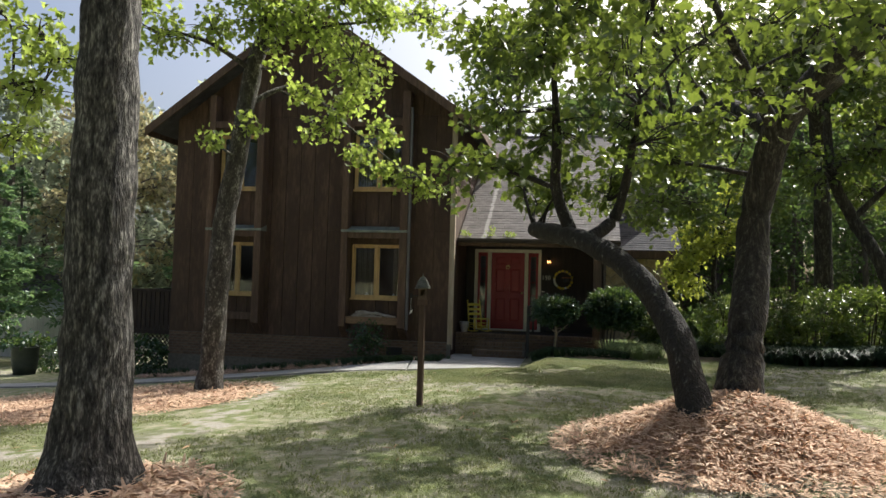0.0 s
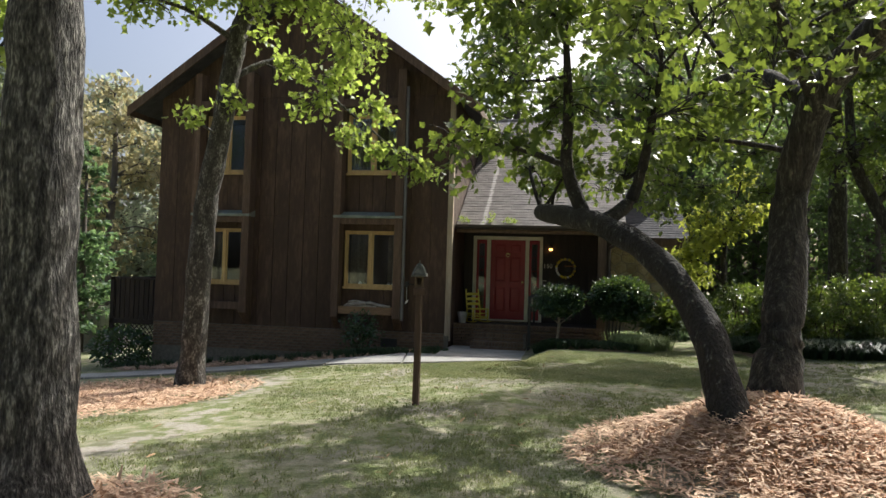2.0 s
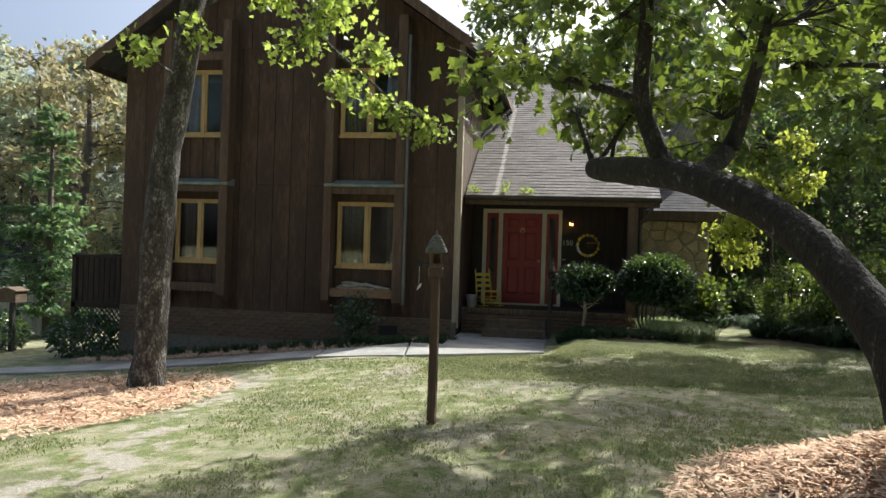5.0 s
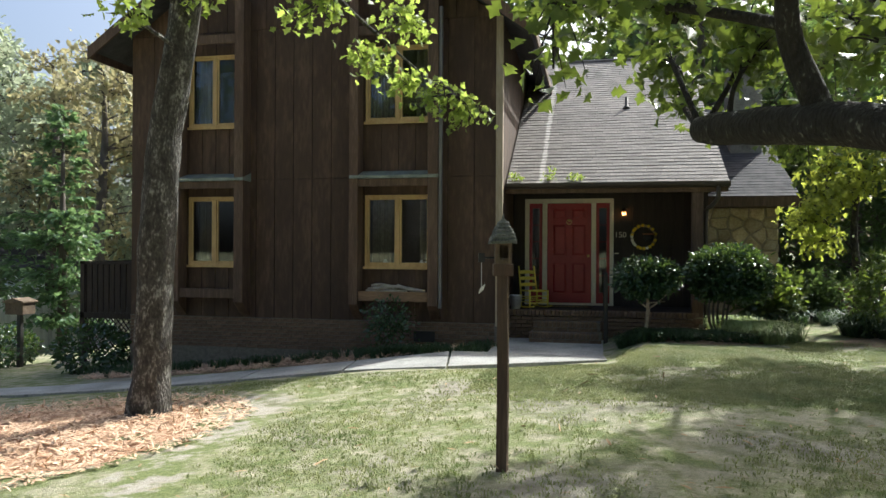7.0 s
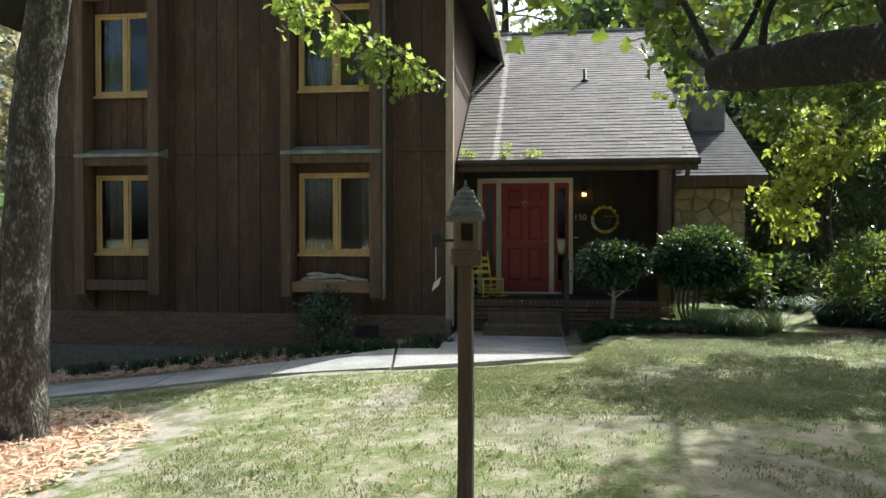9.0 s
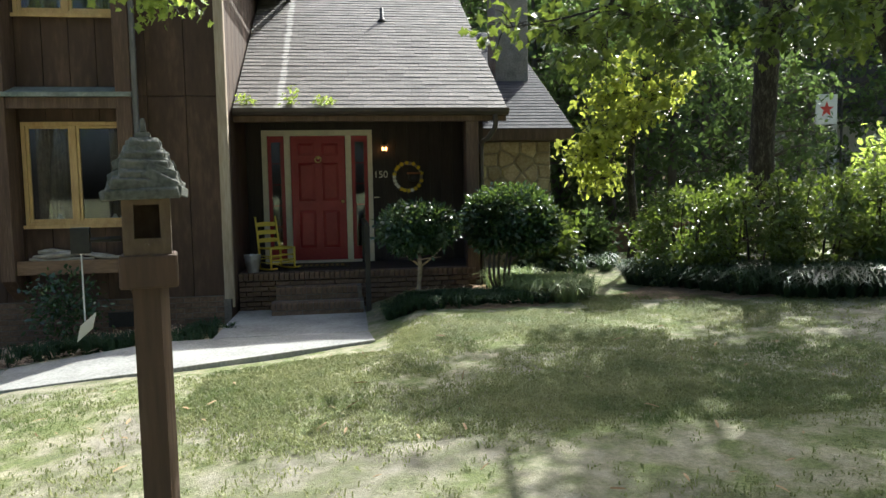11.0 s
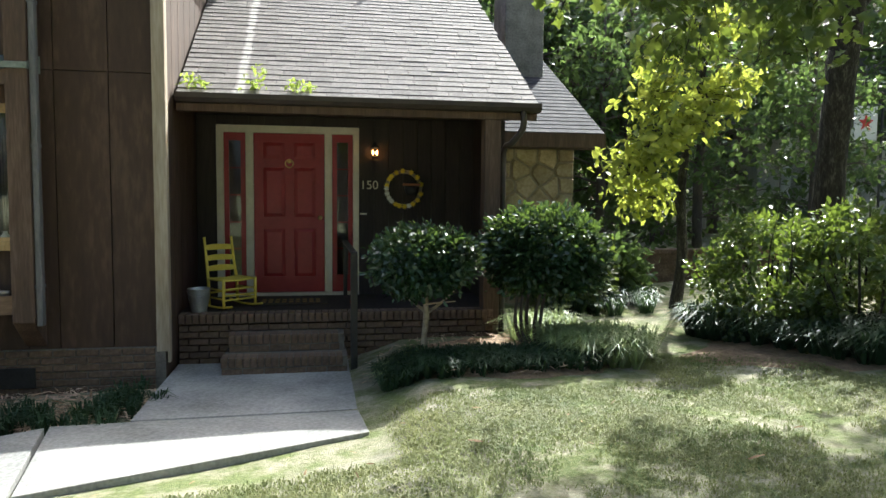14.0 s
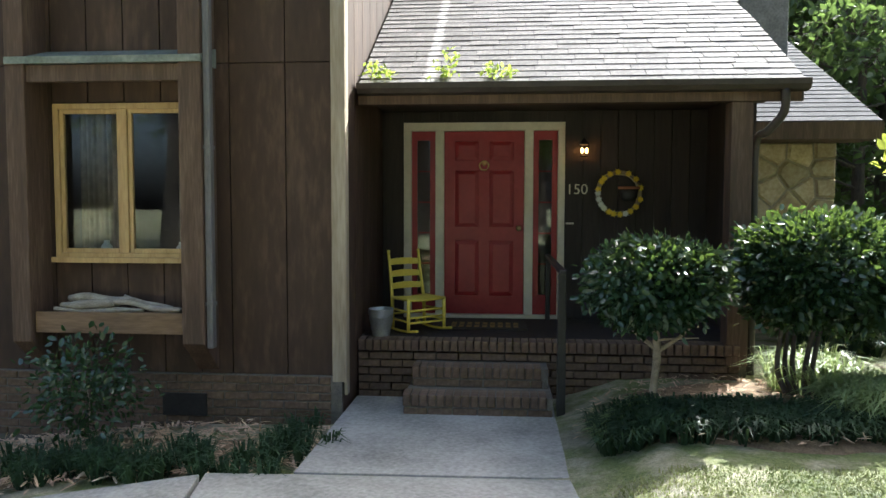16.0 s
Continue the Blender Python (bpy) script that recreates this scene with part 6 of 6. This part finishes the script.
# ---- far right: neighbouring house and star banner ----
nh = thing("house", "neighbouring grey house with white porch posts among trees", "house")
Build().box((14, 31.0, 0), (24, 37, 4.2)).ob("wall", M_FENCE, nh)
Build().prism([(13.4, 4.2), (24.6, 4.2), (19, 7)], (30.2, 37.5)).ob("roof", M_SHINGLE_D, nh)
for x in (14.2, 16.4, 18.6, 20.8):
    Build().box((x, 29.9, 0), (x + 0.2, 30.1, 4.2)).ob("porch_post", M_WHITE, nh)
    Build().box((x + 0.6, 30.97, 1.6), (x + 1.5, 30.995, 3.0)).ob("window", M_GLASS, nh)
bn = thing("banner", "white banner with a red star hanging on a pole", "banner", at=(12.4, 24.6, 3.75))
Build().box((-0.3, -0.006, -0.38), (0.3, 0.006, 0.38)).ob("cloth", M_WHITE, bn)
b = Build()
out = []
for i in range(10):
    r, a = (0.21 if i % 2 == 0 else 0.085), math.pi / 2 + i * math.pi / 5
    out.append((r * math.cos(a), r * math.sin(a)))
b.prism(out, (-0.014, -0.007)).ob("star", M_STARRED, bn)
Build().tube([(-0.4, 0.02, 0.42), (0.45, 0.02, 0.42)], [0.012, 0.012], 6).tube([(0.45, 0.02, 0.45), (0.45, 0.02, ground_z(12.85, 24.6) - 3.75)], [0.03, 0.03], 6).ob("pole", M_BLACK, bn)

# ---- pieces of walls, roofs and paving ----
walkway = thing("walkway", "worn pale concrete walk leading to the steps", "walkway", kind="structure")
SLABS = [[(-1.52, 15.97), (0.32, 16.02), (0.33, 17.96), (-1.49, 17.96)],
         [(-1.9, 14.62), (0.36, 15.3), (0.32, 16.0), (-1.52, 15.95), (-2.1, 15.92)],
         [(-3.4, 14.4), (-1.92, 14.61), (-2.12, 15.9), (-3.6, 15.62)],
         [(-4.9, 14.1), (-3.42, 14.39), (-3.62, 15.6), (-5.1, 15.3)],
         [(-6.5, 13.8), (-4.92, 14.09), (-5.12, 15.28), (-6.6, 14.95)],
         [(-8.1, 13.7), (-6.52, 13.79), (-6.62, 14.93), (-8.1, 14.75)],
         [(-9.8, 13.75), (-8.12, 13.7), (-8.12, 14.74), (-9.8, 14.7)],
         [(-11.6, 13.9), (-9.82, 13.76), (-9.82, 14.7), (-11.6, 14.8)]]
for q in SLABS:
    top = [Vector((x, y, 0.165 if y > 15.85 and x > -2.3 else ground_z(x, y) + 0.035)) for x, y in q]
    if q is SLABS[0]:
        top = [Vector((x, y, 0.165)) for x, y in q]
    c = sum(top, Vector()) / len(top)
    up = [p + (c - p) * 0.006 for p in top]
    k = len(up)
    lo = [p - Vector((0, 0, 0.16)) for p in up]
    Build().add(up + lo, [tuple(range(k)), tuple(range(2 * k - 1, k - 1, -1))] + [(i, i + k, (i + 1) % k + k, (i + 1) % k) for i in range(k)]).ob("slab", M_CONCRETE, walkway, bevel=0.008)

rb = random.Random(4)


def brick_mesh(w, d, h):
    t = 0.006
    b = Build()
    vs = [(0, 0 + t, 0), (w, 0 + t, 0), (w, 0 + t, h), (0, 0 + t, h), (t, 0, t), (w - t, 0, t), (w - t, 0, h - t), (t, 0, h - t), (0, d, 0), (w, d, 0), (w, d, h), (0, d, h)]
    b.add(vs, [(4, 5, 6, 7), (0, 1, 5, 4), (1, 2, 6, 5), (2, 3, 7, 6), (3, 0, 4, 7), (0, 8, 9, 1), (1, 9, 10, 2), (2, 10, 11, 3), (3, 11, 8, 0), (11, 10, 9, 8)])
    return b.mesh("brick", M_BRICK)


B_STRETCH, B_HALF, B_ROW = brick_mesh(0.2, 0.09, 0.062), brick_mesh(0.095, 0.09, 0.062), brick_mesh(0.062, 0.21, 0.1)


def brick_at(parent, me, x, y, z):
    o = new("brick", me)
    o.parent = parent
    o.location = (x + rb.uniform(-0.002, 0.002), y + rb.uniform(-0.004, 0.004), z)
    return o


def brick_run(parent, x0, x1, y, z0, courses):
    for j in range(courses):
        x = x0
        if j % 2:
            brick_at(parent, B_HALF, x, y, z0 + j * 0.073)
            x += 0.106
        while x + 0.2 <= x1 + 0.001:
            brick_at(parent, B_STRETCH, x, y, z0 + j * 0.073)
            x += 0.211
        if x1 - x > 0.09:
            brick_at(parent, B_HALF, x, y, z0 + j * 0.073)


foot = tagged(Build().box((X0 + 0.01, FY - 0.028, -1.0), (X1 - 0.01, FY + 0.028, BASE - 0.003)).ob("wall_foot", M_MORTAR), "brown brick foundation under the siding", "wall", kind="structure")
brick_run(foot, X0 + 0.02, X1 - 0.02, FY - 0.04, BASE - 0.073 * 8, 8)
tagged(Build().box((-3.1, FY - 0.06, 0.1), (-2.7, FY - 0.042, 0.3)).ob("crawl_vent", M_BLACK, bevel=0.004), "dark vent grille in the brick foundation", "vent")
steps = thing("steps", "two worn brick steps up to the porch", "steps", kind="structure")
for y0, z0, z1, x0, x1 in ((17.38, 0.1, 0.335, -0.98, 0.3), (17.69, 0.3, 0.51, -0.94, 0.28)):
    Build().box((x0 + 0.01, y0 + 0.02, z0 - 0.15), (x1 - 0.01, PY + 0.1, z1 - 0.012)).ob("core", M_MORTAR, steps)
    n = int((x1 - x0) / 0.072)
    for k in range(n):
        brick_at(steps, B_ROW, x0 + 0.005 + k * 0.072, y0, z1 - 0.1)
    brick_run(steps, x0 + 0.01, x1 - 0.01, y0 + 0.012, z1 - 0.1 - 0.078, 1)
for k in range(48):
    brick_at(porch_base, B_ROW, X1 + 0.02 + k * 0.0725, PY, PZ - 0.1)
brick_run(porch_base, X1 + 0.02, PX1 - 0.02, PY + 0.02, PZ - 0.1 - 0.078 * 6 + 0.02, 6)

# field stones: uneven cells with sandy joints
def cut(poly, mx, mz, nx, nz):
    """The part of a polygon on the inner side of a line."""
    out = []
    for (ax, az), (bx, bz) in zip(poly, poly[1:] + poly[:1]):
        da, db = (ax - mx) * nx + (az - mz) * nz, (bx - mx) * nx + (bz - mz) * nz
        if da <= 0:
            out.append((ax, az))
        if da * db < 0:
            t = da / (da - db)
            out.append((ax + t * (bx - ax), az + t * (bz - az)))
    return out


sr = random.Random(7)
seeds = []
for j in range(11):
    for i in range(6):
        seeds.append((PX1 + 0.1 + 0.34 * (i + 0.5 * (j % 2)) + sr.uniform(-0.1, 0.1), 0.15 + 0.25 * j + sr.uniform(-0.07, 0.07)))
for cx, cz in seeds:
    poly = [(PX1 + 0.12, 0.1), (WX1 - 0.04, 0.1), (WX1 - 0.04, 2.72), (PX1 + 0.12, 2.72)]
    for ox, oz in seeds:
        if (ox, oz) != (cx, cz) and poly:
            d = math.hypot(ox - cx, oz - cz)
            nx, nz = (ox - cx) / d, (oz - cz) / d
            poly = cut(poly, (ox + cx) / 2 - nx * 0.009, (oz + cz) / 2 - nz * 0.009, nx, nz)
    if len(poly) < 3:
        continue
    k = len(poly)
    mx, mz = sum(p[0] for p in poly) / k, sum(p[1] for p in poly) / k
    out = sr.uniform(0.0, 0.02)
    vs = [(x, WY + 0.08, z) for x, z in poly] + [(mx + 0.97 * (x - mx), WY + 0.03, mz + 0.97 * (z - mz)) for x, z in poly] + [(mx + 0.82 * (x - mx), WY + 0.012 - out, mz + 0.82 * (z - mz)) for x, z in poly]
    fs = [tuple(range(2 * k, 3 * k))] + [(r * k + i, r * k + (i + 1) % k, (r + 1) * k + (i + 1) % k, (r + 1) * k + i) for r in (0, 1) for i in range(k)]
    Build().add(vs, fs).ob("stone", M_STONE, stone_wall)

# shingles of the porch roof
shr = random.Random(6)
UP = math.atan(SL)
EXPO = 0.142
shingle_meshes = []
for w in (0.28, 0.3, 0.32):
    L, t = 0.19, 0.011
    shingle_meshes.append(Build().add([(0, 0, t), (w - 0.006, 0, t), (w - 0.006, L, 0.001), (0, L, 0.001), (0, 0, 0), (w - 0.006, 0, 0)], [(0, 1, 2, 3), (4, 5, 1, 0), (0, 3, 4), (1, 5, 2)]).mesh("shingle", M_SHINGLE))
rows_n = int(math.hypot(RY - EY, rz - EZ) / EXPO)
rest = Build()
made = 0
for j in range(rows_n):
    x = X1 + 0.036 - shr.uniform(0, 0.25)
    s = j * EXPO - 0.015
    while x < RX1:
        k = shr.randrange(3)
        w = (0.28, 0.3, 0.32)[k]
        a, c = max(x, X1 + 0.036), min(x + w - 0.006, RX1 + 0.015)
        lift = shr.uniform(0.0, 0.005)
        m = pose(0, EY + s * math.cos(UP), EZ - 0.028 + s * math.sin(UP), math.degrees(UP), 0, 0)
        if made < 300 and a == x and c < RX1:
            o = new("shingle", shingle_meshes[k])
            o.parent = porch_roof
            o.matrix_basis = m @ pose(x, 0, 0.008 + lift)
            made += 1
        elif c - a > 0.03:
            t = 0.011 + lift
            rest.add([m @ Vector(p) for p in ((a, 0, 0.008 + t), (c, 0, 0.008 + t), (c, 0.19, 0.009), (a, 0.19, 0.009), (a, 0, 0.006), (c, 0, 0.006))], [(0, 1, 2, 3), (4, 5, 1, 0), (0, 3, 4), (1, 5, 2)])
        x += w
tagged(rest.ob("shingles", M_SHINGLE, porch_roof), kind="stuff")
Build().tube([(X1 + 0.04, RY, rz), (RX1, RY, rz)], [0.05, 0.05], 6).ob("ridge_cap", M_SHINGLE, porch_roof)
